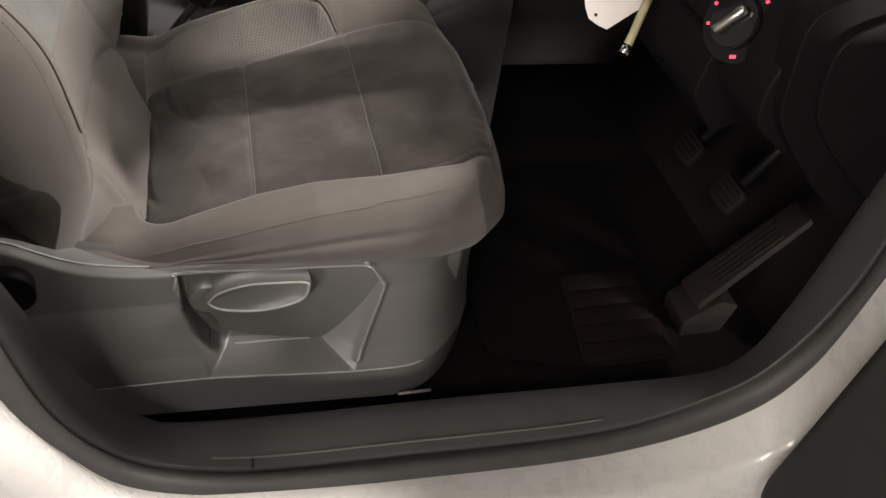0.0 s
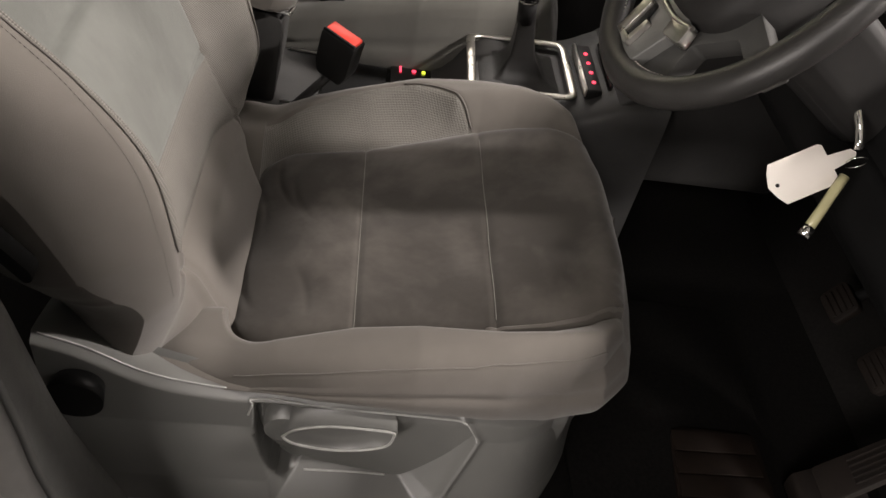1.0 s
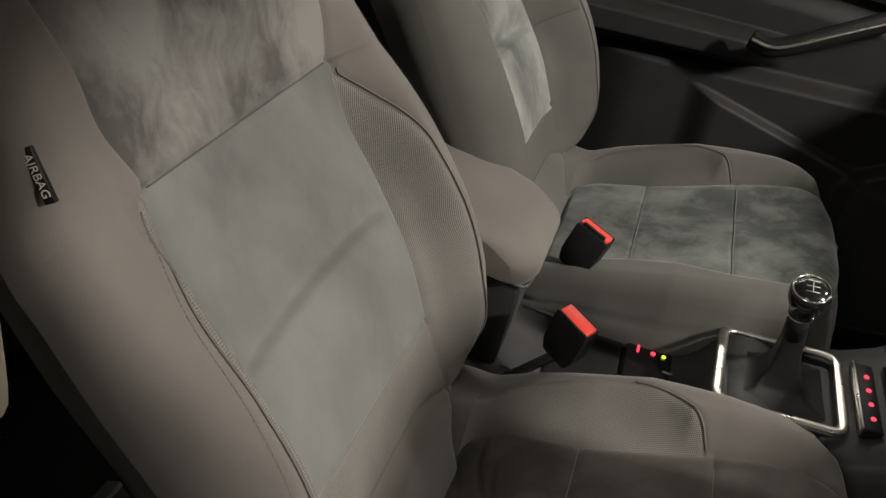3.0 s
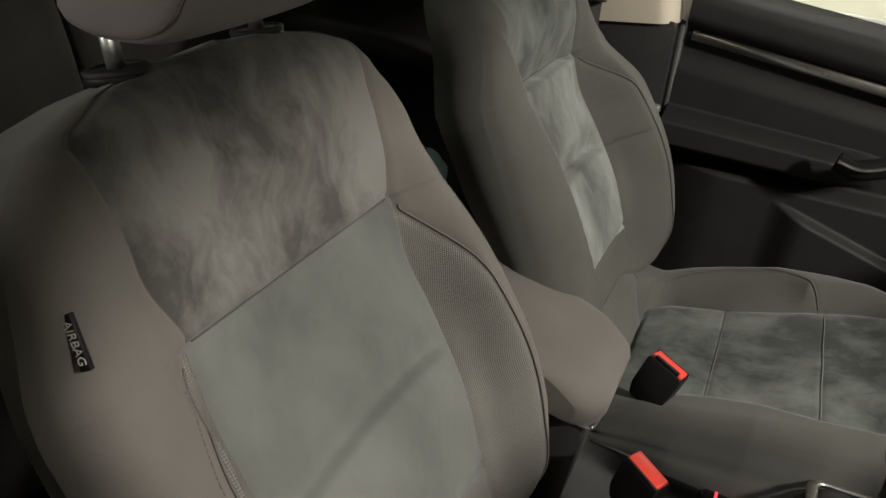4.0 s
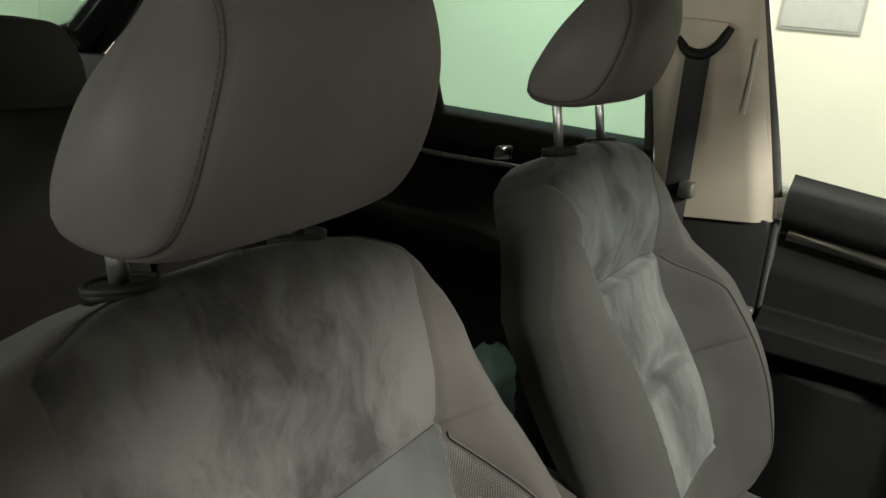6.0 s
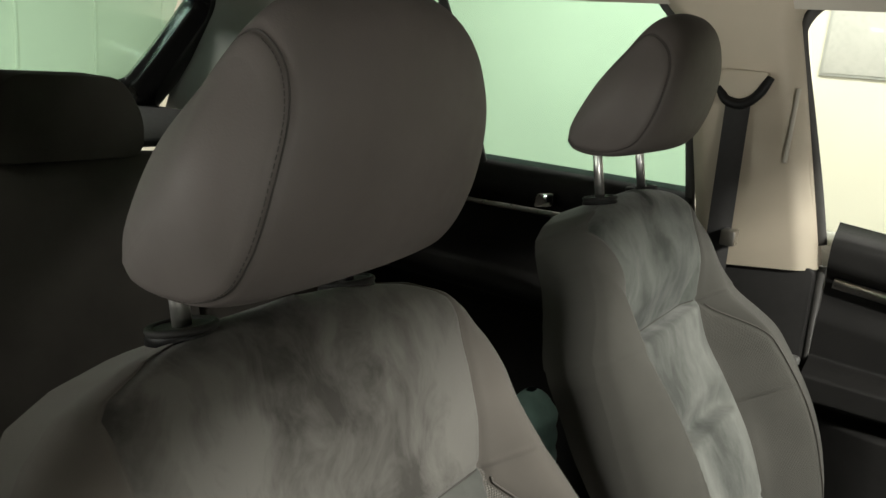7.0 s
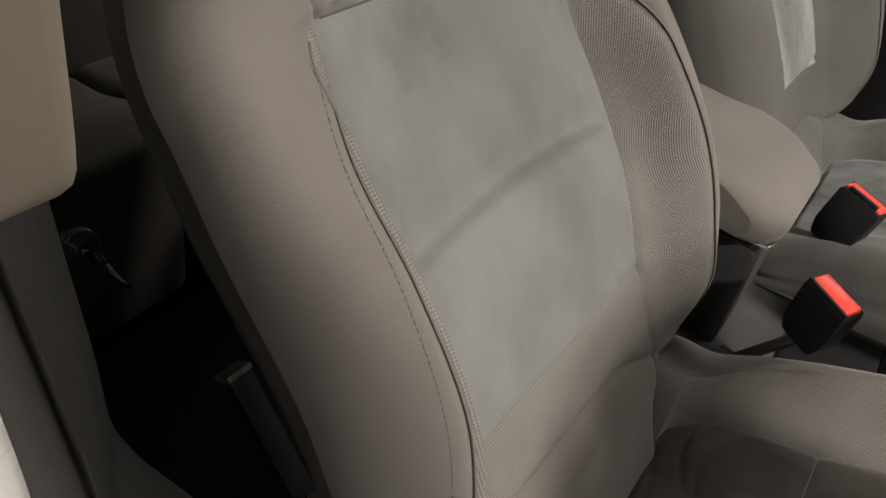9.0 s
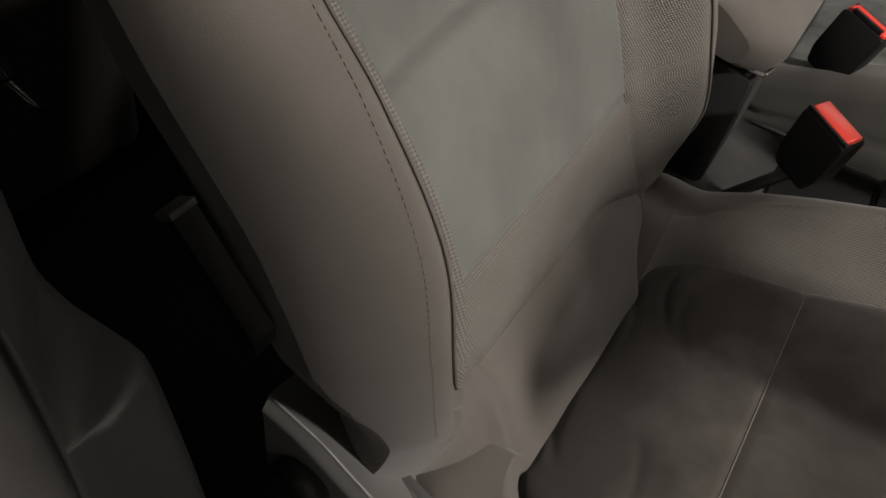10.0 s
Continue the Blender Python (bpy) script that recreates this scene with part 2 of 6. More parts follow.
def grid_mesh(name, P, keep=None, uv=None, flip=False, smooth=True):
    """A mesh from an array of points (rows, columns, 3); keep: which cells."""
    P = np.asarray(P, float)
    ni, nj = P.shape[:2]
    faces, cells = [], []
    for i in range(ni - 1):
        for j in range(nj - 1):
            if keep is not None and not keep[i, j]:
                continue
            a, b, c, d = i * nj + j, i * nj + j + 1, (i + 1) * nj + j + 1, (i + 1) * nj + j
            faces.append((a, d, c, b) if flip else (a, b, c, d))
    used = sorted({v for f in faces for v in f})
    idx = {v: k for k, v in enumerate(used)}
    flat = P.reshape(-1, 3)
    me = bpy.data.meshes.new(name)
    me.from_pydata([tuple(flat[v]) for v in used], [], [tuple(idx[v] for v in f) for f in faces])
    if uv is not None:
        U = np.asarray(uv, float).reshape(-1, 2)
        layer = me.uv_layers.new(name="metres")
        k = 0
        for f in faces:
            for v in f:
                layer.data[k].uv = U[v]
                k += 1
    if smooth:
        me.shade_smooth()
    me.update()
    return me


def box(x0, x1, y0, y1, z0, z1, bevel=0.004, seg=2):
    bm = bmesh.new()
    bmesh.ops.create_cube(bm, size=1, matrix=Matrix.Translation(((x0 + x1) / 2, (y0 + y1) / 2, (z0 + z1) / 2)) @ Matrix.Diagonal((x1 - x0, y1 - y0, z1 - z0, 1)))
    if bevel:
        bmesh.ops.bevel(bm, geom=bm.edges[:], offset=min(bevel, 0.45 * min(x1 - x0, y1 - y0, z1 - z0)), segments=seg, profile=0.5, affect="EDGES")
        for f in bm.faces:
            f.smooth = True
    return bm


def move(bm, m):
    bmesh.ops.transform(bm, matrix=m, verts=bm.verts[:])
    return bm


def rod(a, b, r, r2=None, seg=16):
    a, b = Vector(a), Vector(b)
    bm = bmesh.new()
    bmesh.ops.create_cone(bm, cap_ends=True, segments=seg, radius1=r, radius2=r if r2 is None else r2, depth=(b - a).length,
                          matrix=Matrix.Translation((a + b) / 2) @ (b - a).to_track_quat("Z", "Y").to_matrix().to_4x4())
    for f in bm.faces:
        f.smooth = len(f.verts) == 4
    return bm


def catmull(pts, n):
    pts = [np.array(p, float) for p in pts]
    pts = [2 * pts[0] - pts[1]] + pts + [2 * pts[-1] - pts[-2]]
    out = []
    for i in range(1, len(pts) - 2):
        p0, p1, p2, p3 = pts[i - 1:i + 3]
        for k in range(n):
            t = k / n
            out.append(0.5 * (2 * p1 + (p2 - p0) * t + (2 * p0 - 5 * p1 + 4 * p2 - p3) * t * t + (3 * p1 - p0 - 3 * p2 + p3) * t ** 3))
    out.append(pts[-2])
    return np.array(out)


def tube(path, r, seg=8, closed=False, flat=1.0, side=None):
    """A tube along a path; flat squeezes it along the direction side."""
    path = [Vector(p) for p in path]
    n = len(path)
    bm = bmesh.new()
    rings, prev = [], None
    for i, p in enumerate(path):
        a = path[(i + 1) % n] if closed or i < n - 1 else p
        b = path[i - 1] if closed or i > 0 else p
        t = (a - b).normalized()
        ref = Vector(side) if side is not None else (prev if prev is not None else (Vector((0, 0, 1)) if abs(t.z) < 0.9 else Vector((1, 0, 0))))
        s = (ref - t * ref.dot(t)).normalized()
        prev = s
        q = t.cross(s)
        rings.append([bm.verts.new(p + r * (s * math.cos(k * 2 * math.pi / seg) * flat + q * math.sin(k * 2 * math.pi / seg))) for k in range(seg)])
    for i in range(n if closed else n - 1):
        u, v = rings[i], rings[(i + 1) % n]
        for k in range(seg):
            bm.faces.new((u[k], u[(k + 1) % seg], v[(k + 1) % seg], v[k])).smooth = True
    if not closed:
        bm.faces.new(rings[0][::-1])
        bm.faces.new(rings[-1])
    bmesh.ops.recalc_face_normals(bm, faces=bm.faces[:])
    return bm


def prism(outline, axis, lo, hi, bevel=0.004, seg=2):
    """An outline of 2D points pushed along an axis: y takes (x, z), x takes (y, z), z takes (x, y)."""
    bm = bmesh.new()

    def at(p, v):
        return {"y": (p[0], v, p[1]), "x": (v, p[0], p[1]), "z": (p[0], p[1], v)}[axis]

    a = [bm.verts.new(at(p, lo)) for p in outline]
    b = [bm.verts.new(at(p, hi)) for p in outline]
    bm.faces.new(a)
    bm.faces.new(b[::-1])
    n = len(outline)
    for i in range(n):
        bm.faces.new((a[i], b[i], b[(i + 1) % n], a[(i + 1) % n]))
    bmesh.ops.recalc_face_normals(bm, faces=bm.faces[:])
    if bevel:
        bmesh.ops.bevel(bm, geom=bm.edges[:], offset=bevel, segments=seg, profile=0.5, affect="EDGES", clamp_overlap=True)
    for f in bm.faces:
        f.smooth = True
    return bm


def ruled(name, curves):
    """A skin over neighbouring curves, each with the same number of points."""
    return grid_mesh(name, np.array(curves))


def rounded(pts, r=0.02, n=4):
    """Round the corners of a closed 2D outline."""
    out = []
    m = len(pts)
    for i in range(m):
        p0, p1, p2 = (np.array(pts[(i + k) % m], float) for k in (-1, 0, 1))
        a, b = p0 - p1, p2 - p1
        ra = min(r, 0.45 * np.linalg.norm(a), 0.45 * np.linalg.norm(b))
        s, e = p1 + a / np.linalg.norm(a) * ra, p1 + b / np.linalg.norm(b) * ra
        for k in range(n + 1):
            t = k / n
            out.append(tuple((1 - t) ** 2 * s + 2 * t * (1 - t) * p1 + t * t * e))
    return out


def interp(v, xs, ys):
    """Smooth interpolation through a short table."""
    xs, ys = np.array(xs, float), np.array(ys, float)
    v = np.asarray(v, float)
    d = np.gradient(ys, xs)
    k = np.clip(np.searchsorted(xs, v) - 1, 0, len(xs) - 2)
    h = xs[k + 1] - xs[k]
    t = np.clip((v - xs[k]) / h, 0, 1)
    return ((2 * t ** 3 - 3 * t ** 2 + 1) * ys[k] + (t ** 3 - 2 * t ** 2 + t) * h * d[k] + (-2 * t ** 3 + 3 * t ** 2) * ys[k + 1] + (t ** 3 - t ** 2) * h * d[k + 1])


def smooth01(q):
    q = np.clip(q, 0, 1)
    return q * q * (3 - 2 * q)


def groove(dist, depth, width):
    return depth * np.exp(-(dist / width) ** 2)


# ---- front seats ----
BASE, UP, OUT = np.array([-0.07, 0, 0.545]), np.array([-0.454, 0, 0.891]), np.array([0.891, 0, 0.454])

S_EDGE = [-0.06, 0.02, 0.06, 0.12, 0.2, 0.3, 0.42, 0.5, 0.6, 0.642, 0.676, 0.695, 0.712, 0.7225, 0.727]
W_EDGE = [0.15, 0.195, 0.22, 0.25, 0.268, 0.269, 0.264, 0.259, 0.242, 0.228, 0.206, 0.184, 0.142, 0.085, 0.004]
W_NEAR = [0.224, 0.237, 0.248, 0.266, 0.273, 0.268, 0.266, 0.263, 0.252, 0.238, 0.214, 0.19, 0.145, 0.086, 0.004]
# the same for the passenger seat
P_EDGE = [0.165, 0.215, 0.242, 0.272, 0.289, 0.288, 0.284, 0.276, 0.248, 0.232, 0.208, 0.184, 0.142, 0.085, 0.004]
P_NEAR = [0.18, 0.222, 0.238, 0.258, 0.27, 0.272, 0.268, 0.257, 0.226, 0.21, 0.189, 0.17, 0.134, 0.082, 0.004]
S_RIDGE, D_RIDGE = [-0.06, 0.06, 0.12, 0.2, 0.28, 0.4, 0.5, 0.55, 0.6, 0.66, 0.75], [-0.11, -0.03, 0.008, 0.037, 0.047, 0.036, 0.028, 0.016, 0.006, 0.0, 0.0]
TOP_SEAM, LOW_SEAM, BAND = 0.52, 0.178, 0.105


def low_bend(w):
    """How far the rows near the foot dip towards the far side."""
    return 0.052 * smooth01((w - 0.05) / 0.17) - 0.045 * smooth01((-w - 0.165) / 0.05)


def bent(s, w):
    return s - low_bend(w) * np.exp(-((s - BAND) / 0.06) ** 2)


def outline(sgn, off):
    """Half widths of the backrest: the worn driver's seat has an off-centre insert, the passenger's none."""
    if off:
        return W_EDGE if sgn > 0 else W_NEAR
    return P_EDGE if sgn > 0 else P_NEAR


def back_half(s, sgn=1, off=0.018):
    return np.interp(s, S_EDGE, outline(sgn, off))


def back_insert(s):
    low = np.interp(s, [0.05, 0.17, 0.3, 0.4, 0.52], [0.15, 0.158, 0.163, 0.163, 0.163])
    high = np.interp(s, [0.52, 0.57, 0.62, 0.68, 0.75], [0.16, 0.168, 0.173, 0.175, 0.175])
    return np.minimum(np.where(s < TOP_SEAM, low, high), 0.9 * back_half(s))


S_PIPE = [0.05, 0.07, 0.12, 0.2, 0.28, 0.36, 0.44, 0.49, 0.52]
PIPE_NEAR = [0.2, 0.211, 0.226, 0.237, 0.229, 0.212, 0.188, 0.165, 0.15]
PIPE_FAR = [0.185, 0.2, 0.215, 0.226, 0.229, 0.222, 0.207, 0.19, 0.173]
S_CREST = [-0.06, 0.06, 0.12, 0.2, 0.28, 0.36, 0.44, 0.52, 0.6, 0.75]
CREST_NEAR = [-0.1, -0.014, 0.036, 0.081, 0.1, 0.077, 0.036, 0.008, 0.0, 0.0]
CREST_FIRM = [0.04, 0.05, 0.06, 0.076, 0.086, 0.085, 0.074, 0.052, 0.026, 0.0]
CREST_FAR = [0.0, 0.0, 0.045, 0.068, 0.077, 0.073, 0.06, 0.036, 0.006, 0.0]


def lean(s, off):
    """Sideways shift of the worn insert."""
    return off * np.clip((s - 0.16) / 0.3, 0, 1) * smooth01((0.6 - s) / 0.08)


def back_pipe(s, sgn, off):
    """Signed place across the seat of the piping on the near (-1) or far (1) bolster."""
    if off:
        w = interp(s, S_PIPE, PIPE_NEAR if sgn < 0 else PIPE_FAR)
    else:
        w = (interp(s, S_PIPE, PIPE_NEAR) + interp(s, S_PIPE, PIPE_FAR)) / 2 + (0.012 if sgn < 0 else 0.0) * -1
    least = back_insert(s) + 0.003 + sgn * lean(s, off)
    narrow = (s > TOP_SEAM) | ((s < BAND) & (sgn > 0 or not off))
    return sgn * np.where(narrow, least, np.maximum(w, least))


def outline_distance(a, b, xs, ys):
    """Distance from points (a, b) to the polyline (xs, ys) and to its mirror image."""
    best = np.full(a.shape, 9.0)
    for i in range(len(xs) - 1):
        p, q = np.array([xs[i], ys[i]]), np.array([xs[i + 1], ys[i + 1]])
        d = q - p
        t = np.clip(((a - p[0]) * d[0] + (np.abs(b) - p[1]) * d[1]) / (d @ d), 0, 1)
        best = np.minimum(best, np.hypot(a - p[0] - t * d[0], np.abs(b) - p[1] - t * d[1]))
    return best


def roll(e, r):
    """How far a padded edge of radius r falls away at distance e from its outline."""
    e = np.minimum(np.maximum(e, 0), r)
    return r - np.sqrt(np.maximum(r * r - (r - e) ** 2, 0))


def back_depth(s, w, off=0.0):
    edge_w, slip = w, lean(s, off)
    w = w - slip
    a = np.abs(w)
    w1 = back_insert(s)
    s_in = np.maximum(s, BAND + 0.0001)
    w2 = np.where(w < 0, slip - back_pipe(s_in, -1, off), back_pipe(s_in, 1, off) - slip)
    near, far = interp(s, S_CREST, CREST_NEAR), interp(s, S_CREST, CREST_FAR)
    firm = interp(s, S_CREST, CREST_FIRM)
    crest = np.where(w < 0, near, far) if off else np.where(w < 0, 0.72 * firm, far + 0.022 * smooth01((0.52 - s) / 0.1))
    ridge = interp(s, S_RIDGE, D_RIDGE) if off else crest
    top_at = np.where(w < 0, w1 + 0.034 if off == 0 else np.maximum(w2 - 0.009, w1 + 0.03), np.maximum(w2, w1 + 0.04))
    climb = np.clip((a - w1 * 0.97) / (top_at + 0.004 - w1 * 0.97), 0, 1)
    d = crest * np.where(w < 0, climb ** 1.9, smooth01(climb))
    beyond = np.clip((-edge_w + slip - w2) / np.maximum(back_half(s, -1, off) + slip - w2, 0.006), 0, 1)
    d += (ridge - crest) * beyond ** 1.5 * (w < 0)
    pad = smooth01((w1 + 0.03 - a) / 0.03)
    d += pad * (0.012 * np.exp(-((s - 0.27) / 0.1) ** 2) - 0.008 * np.exp(-((s - 0.45) / 0.05) ** 2)) + 0.03 * smooth01((s - 0.5) / 0.13)
    foot = BAND - low_bend(edge_w)
    d += 0.008 * smooth01((foot - s) / 0.035) * smooth01((w1 + 0.02 - a) / 0.02)
    d -= np.where(s < 0.07, 0.1 + 0.6 * smooth01((a - w1) / 0.06) * (w > 0), 0) * (0.07 - s)
    d -= np.where((s < 0.065) & (w > 0), 0.6 * smooth01((a - 0.09) / 0.1), 0) * (0.065 - s)
    d -= roll(s - 0.02, 0.07) * smooth01((a - w1) / 0.05) * (w < 0) * (off == 0)
    inside = smooth01((w1 - a) / 0.02)
    fold_depth = 0.012 if off else 0.026
    if not off:
        d -= inside * np.where(s > TOP_SEAM, groove(s - TOP_SEAM, 0.026, 0.04), groove(s - TOP_SEAM, 0.026, 0.007))
    fold = 0.337 + 0.013 * (1 - (w / 0.17) ** 2)
    d -= inside * np.where(s > fold, groove(s - fold, fold_depth, 0.03), groove(s - fold, fold_depth, 0.007))
    d -= np.where(a < w1 + 0.004, groove(s - TOP_SEAM, 0.005, 0.005) + groove(s - LOW_SEAM, 0.004, 0.005), 0)
    d -= groove(a - w1, 0.004, 0.004) + np.where((s < TOP_SEAM) & (s > BAND) & ((w > 0) | (off > 0)), groove(a - w2, 0.003, 0.004), 0)
    d -= np.where(a < w2, groove(s - foot, 0.004, 0.005), 0)
    d += np.where(s > TOP_SEAM, 0.0025 * np.sin(s * 55 + 9 * w) * np.sin(w * 38 + 1.3), 0)
    soft = 0.058 - 0.024 * smooth01((s - 0.5) / 0.14) if off else 0.075 - 0.035 * smooth01((s - 0.32) / 0.34)
    near_fall = roll(outline_distance(s, edge_w, S_EDGE, outline(-1, off)), soft)
    return d - np.where(edge_w < 0, near_fall, roll(outline_distance(s, edge_w, S_EDGE, outline(1, off)), 0.034))


C_EDGE = [-0.15, -0.05, 0.05, 0.15, 0.25, 0.32, 0.36, 0.388, 0.405, 0.414, 0.417]
CW_EDGE = [0.235, 0.258, 0.272, 0.278, 0.274, 0.262, 0.244, 0.208, 0.155, 0.09, 0.004]
CROSS = (0.082, 0.245)
INSERT_REAR = -0.068
NEAR_WIDER = 0.013      # the worn driver's insert has spread towards the door


def cushion_half(x):
    return np.interp(x, C_EDGE, CW_EDGE)


def cushion_insert(x):
    w = np.interp(x, [-0.15, -0.03, 0.0, 0.083, 0.157, 0.245, 0.3, 0.345, 0.41], [0.178, 0.178, 0.176, 0.17, 0.177, 0.187, 0.188, 0.182, 0.15])
    corner = np.clip((INSERT_REAR + 0.06 - x) / 0.06, 0, 1)
    w = np.where(x < INSERT_REAR + 0.06, w - 0.06 * (1 - np.sqrt(np.maximum(1 - corner ** 2, 0))), w)
    return np.minimum(w, 0.9 * cushion_half(x))


def cushion_pipe(x):
    w = interp(x, [-0.1, -0.068, -0.03, 0.03, 0.1, 0.15, 0.185, 0.21, 0.228, 0.236], [0.15, 0.18, 0.208, 0.234, 0.246, 0.242, 0.23, 0.214, 0.197, 0.184])
    return np.where(x > 0.236, cushion_insert(x) + 0.003, np.maximum(w, cushion_insert(x) + 0.003))


def cushion_height(x, w, creased=True):
    a = np.abs(w)
    w1, w2 = cushion_insert(x) + np.where(w < 0, NEAR_WIDER * creased, 0), cushion_pipe(x)
    z = 0.567 + 0.276 * (x - 0.081)
    crest = np.interp(x, [-0.15, 0.0, 0.15, 0.3, 0.4], [0.035, 0.055, 0.058, 0.04, 0.015])
    w2 = np.where(w < 0, np.minimum(w2, w1 + 0.035), w2)
    z = z + crest * smooth01((a - w1 * 0.98) / (np.maximum(w2, w1 + 0.035) + 0.004 - w1 * 0.98))
    z += np.where(w > 0, 0.032, 0.014) * smooth01((-0.045 - x) / 0.07) * smooth01((a - w1 + 0.06) / 0.1)
    for c in CROSS:
        z -= np.where(a < w1 + 0.003, groove(x - c, 0.0022, 0.004), 0)
    z += np.where(a < w1, 0.006 * np.sin(np.clip((x - INSERT_REAR) / 0.15, 0, 1) * math.pi), 0) * smooth01((w1 - a) / 0.03)
    z -= np.where(x > INSERT_REAR - 0.004, groove(a - w1, np.where(w < 0, 0.005 + 0.004 * creased, 0.005), 0.005), 0) + np.where(a < w1, groove(x - INSERT_REAR, 0.006, 0.008), 0)
    z -= np.where((x > INSERT_REAR) & (x < 0.236) & (w > 0), groove(a - w2, 0.003, 0.004), 0)
    # worn-in creases at the rear corners and small gathers at the front edge
    for x0, w0, bow, half, deep in ((-0.035, 0.1, 4.0, 0.06, 0.005), (-0.012, 0.075, 5.0, 0.05, 0.004), (-0.052, 0.06, -3.0, 0.05, 0.003), (-0.058, -0.1, 6.0, 0.03, 0.004), (0.02, -0.11, -4.0, 0.04, 0.0025)):
        line = x0 + bow * (w - w0) ** 2 - 0.25 * (w - w0)
        z -= groove(x - line, 0.7 * deep * creased, 0.0045) * np.exp(-((w - w0) / half) ** 4)
    z += 0.0016 * np.sin(w * 330 + 40 * x) * np.exp(-((x - 0.386) / 0.014) ** 2 - ((w + 0.155) / 0.05) ** 4)
    z += 0.0018 * np.sin(31 * x + 4) * np.sin(47 * w + 20 * x) * smooth01((w1 - a) / 0.03)
    return z - roll(outline_distance(x, w, C_EDGE, CW_EDGE), 0.032 + 0.013 * smooth01((np.asarray(x) - 0.18) / 0.17))


def spread(bounds, counts):
    """Column positions that follow the given boundary curves (each an array over the rows)."""
    cols = []
    for (a, b), n in zip(zip(bounds[:-1], bounds[1:]), counts):
        cols += [a + (b - a) * k / n for k in range(n)]
    return np.stack(cols + [bounds[-1]], 1)


def stitch_row(path, normal, length=0.003, gap=0.002, r=0.0006):
    """Short threads along a path, joined in one mesh."""
    bm = bmesh.new()
    path = [Vector(p) for p in path]
    acc, start = 0.0, None
    for a, b in zip(path[:-1], path[1:]):
        seg = (b - a).length
        k = 0.0
        while k < seg:
            if acc % (length + gap) < 1e-9 or start is None:
                start = a.lerp(b, k / seg)
            step = min(0.001, seg - k)
            k += step
            acc += step
            if acc % (length + gap) >= length and start is not None:
                e = a.lerp(b, k / seg)
                t = (e - start)
                if t.length > 0.0015:
                    n = Vector(normal).normalized()
                    q = t.normalized().cross(n) * r
                    vs = [bm.verts.new(start + q), bm.verts.new(start - q), bm.verts.new(e - q), bm.verts.new(e + q), bm.verts.new((start + e) / 2 + n * r * 1.6)]
                    for i, j in ((0, 1), (1, 2), (2, 3), (3, 0)):
                        bm.faces.new((vs[i], vs[j], vs[4]))
                start = None
                acc = 0.0
                k += gap
    return bm


def front_seat(yc, dz, driver):
    seat = empty("car_seat", (0.05, yc, 0.27))
    shift = np.array([0, yc, dz])
    off = 0.018 if driver else 0.0
    # the passenger seat's weave and cloth carry its shade as darker colour
    weave = WEAVE if driver else WEAVE_SHADED
    cloth = FABRIC if driver else FABRIC_SHADED
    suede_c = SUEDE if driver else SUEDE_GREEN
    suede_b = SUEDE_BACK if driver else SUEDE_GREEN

    # backrest front, in strips that follow the seams
    s = np.unique(np.concatenate([np.linspace(-0.06, 0.67, 185), np.linspace(0.67, 0.727, 30), [BAND, LOW_SEAM, TOP_SEAM]]))
    ins, edge, near_edge = back_insert(s), back_half(s, 1, off), back_half(s, -1, off)
    counts = [26, 18, 60, 18, 26]
    ov = lean(s, off)
    w = spread([-near_edge, back_pipe(s, -1, off), -ins + ov, ins + ov, back_pipe(s, 1, off), edge], counts)
    S = bent(np.repeat(s[:, None], w.shape[1], 1), w)
    D = back_depth(S, w, off)
    P = BASE + S[..., None] * UP + D[..., None] * OUT + w[..., None] * np.array([0, 1, 0]) + shift
    arc = np.concatenate([np.zeros((len(s), 1)), np.cumsum(np.linalg.norm(np.diff(P, axis=1), axis=2), 1)], 1)
    uv = np.stack([arc, S], -1)
    sm = (s[:-1] + s[1:]) / 2
    ci = np.arange(w.shape[1] - 1)
    c1, c2, c3, c4 = np.cumsum(counts)[:4]
    rows = lambda a, b: ((sm > a) & (sm < b))[:, None]
    mid, lm, rm = (ci >= c2) & (ci < c3), (ci >= c1) & (ci < c2), (ci >= c3) & (ci < c4)
    lb, rb = ci < c1, ci >= c4
    upper = part("upper_back_panel", grid_mesh("upper_back_panel", P, rows(TOP_SEAM, 9) & mid, uv), SUEDE_UPPER if driver else suede_b, seat, "brushed grey suede upper back panel")
    part("lower_back_panel", grid_mesh("lower_back_panel", P, rows(LOW_SEAM, TOP_SEAM) & mid, uv), suede_b if driver else SUEDE_SHEEN, seat, "smooth grey suede lumbar panel")
    for k in (lm, rm):
        part("woven_side_strip", grid_mesh("woven_side_strip", P, rows(LOW_SEAM, TOP_SEAM) & k, uv), weave, seat, "open woven grey side strip")
    part("woven_band", grid_mesh("woven_band", P, rows(BAND, LOW_SEAM) & (mid | lm | rm), uv), weave, seat, "open woven grey lower band")
    for k in (lb, rb):
        keep = (rows(-9, 9) & k) | (rows(TOP_SEAM, 9) & ((lm if k is lb else rm)))
        part("back_bolster", grid_mesh("back_bolster", P, keep, uv), cloth, seat)
    part("back_foot", grid_mesh("back_foot", P, rows(-9, BAND) & (mid | lm | rm), uv), cloth, seat)

    # flanks and back of the backrest
    for sgn, col in ((-1, 0), (1, -1)):
        e = P[:, col]
        n = 14
        strip = []
        for k in range(n + 1):
            t = k / n
            depth = np.interp(s, [-0.06, 0.3, 0.727], [0.1, 0.09, 0.1]) * t
            out = 0.012 * math.sin(t * math.pi) - 0.035 * t ** 2.5
            if sgn < 0 and driver:
                depth = depth + t * (0.05 * smooth01((0.72 - s) / 0.3) - 0.036 * smooth01((0.64 - s) / 0.14))
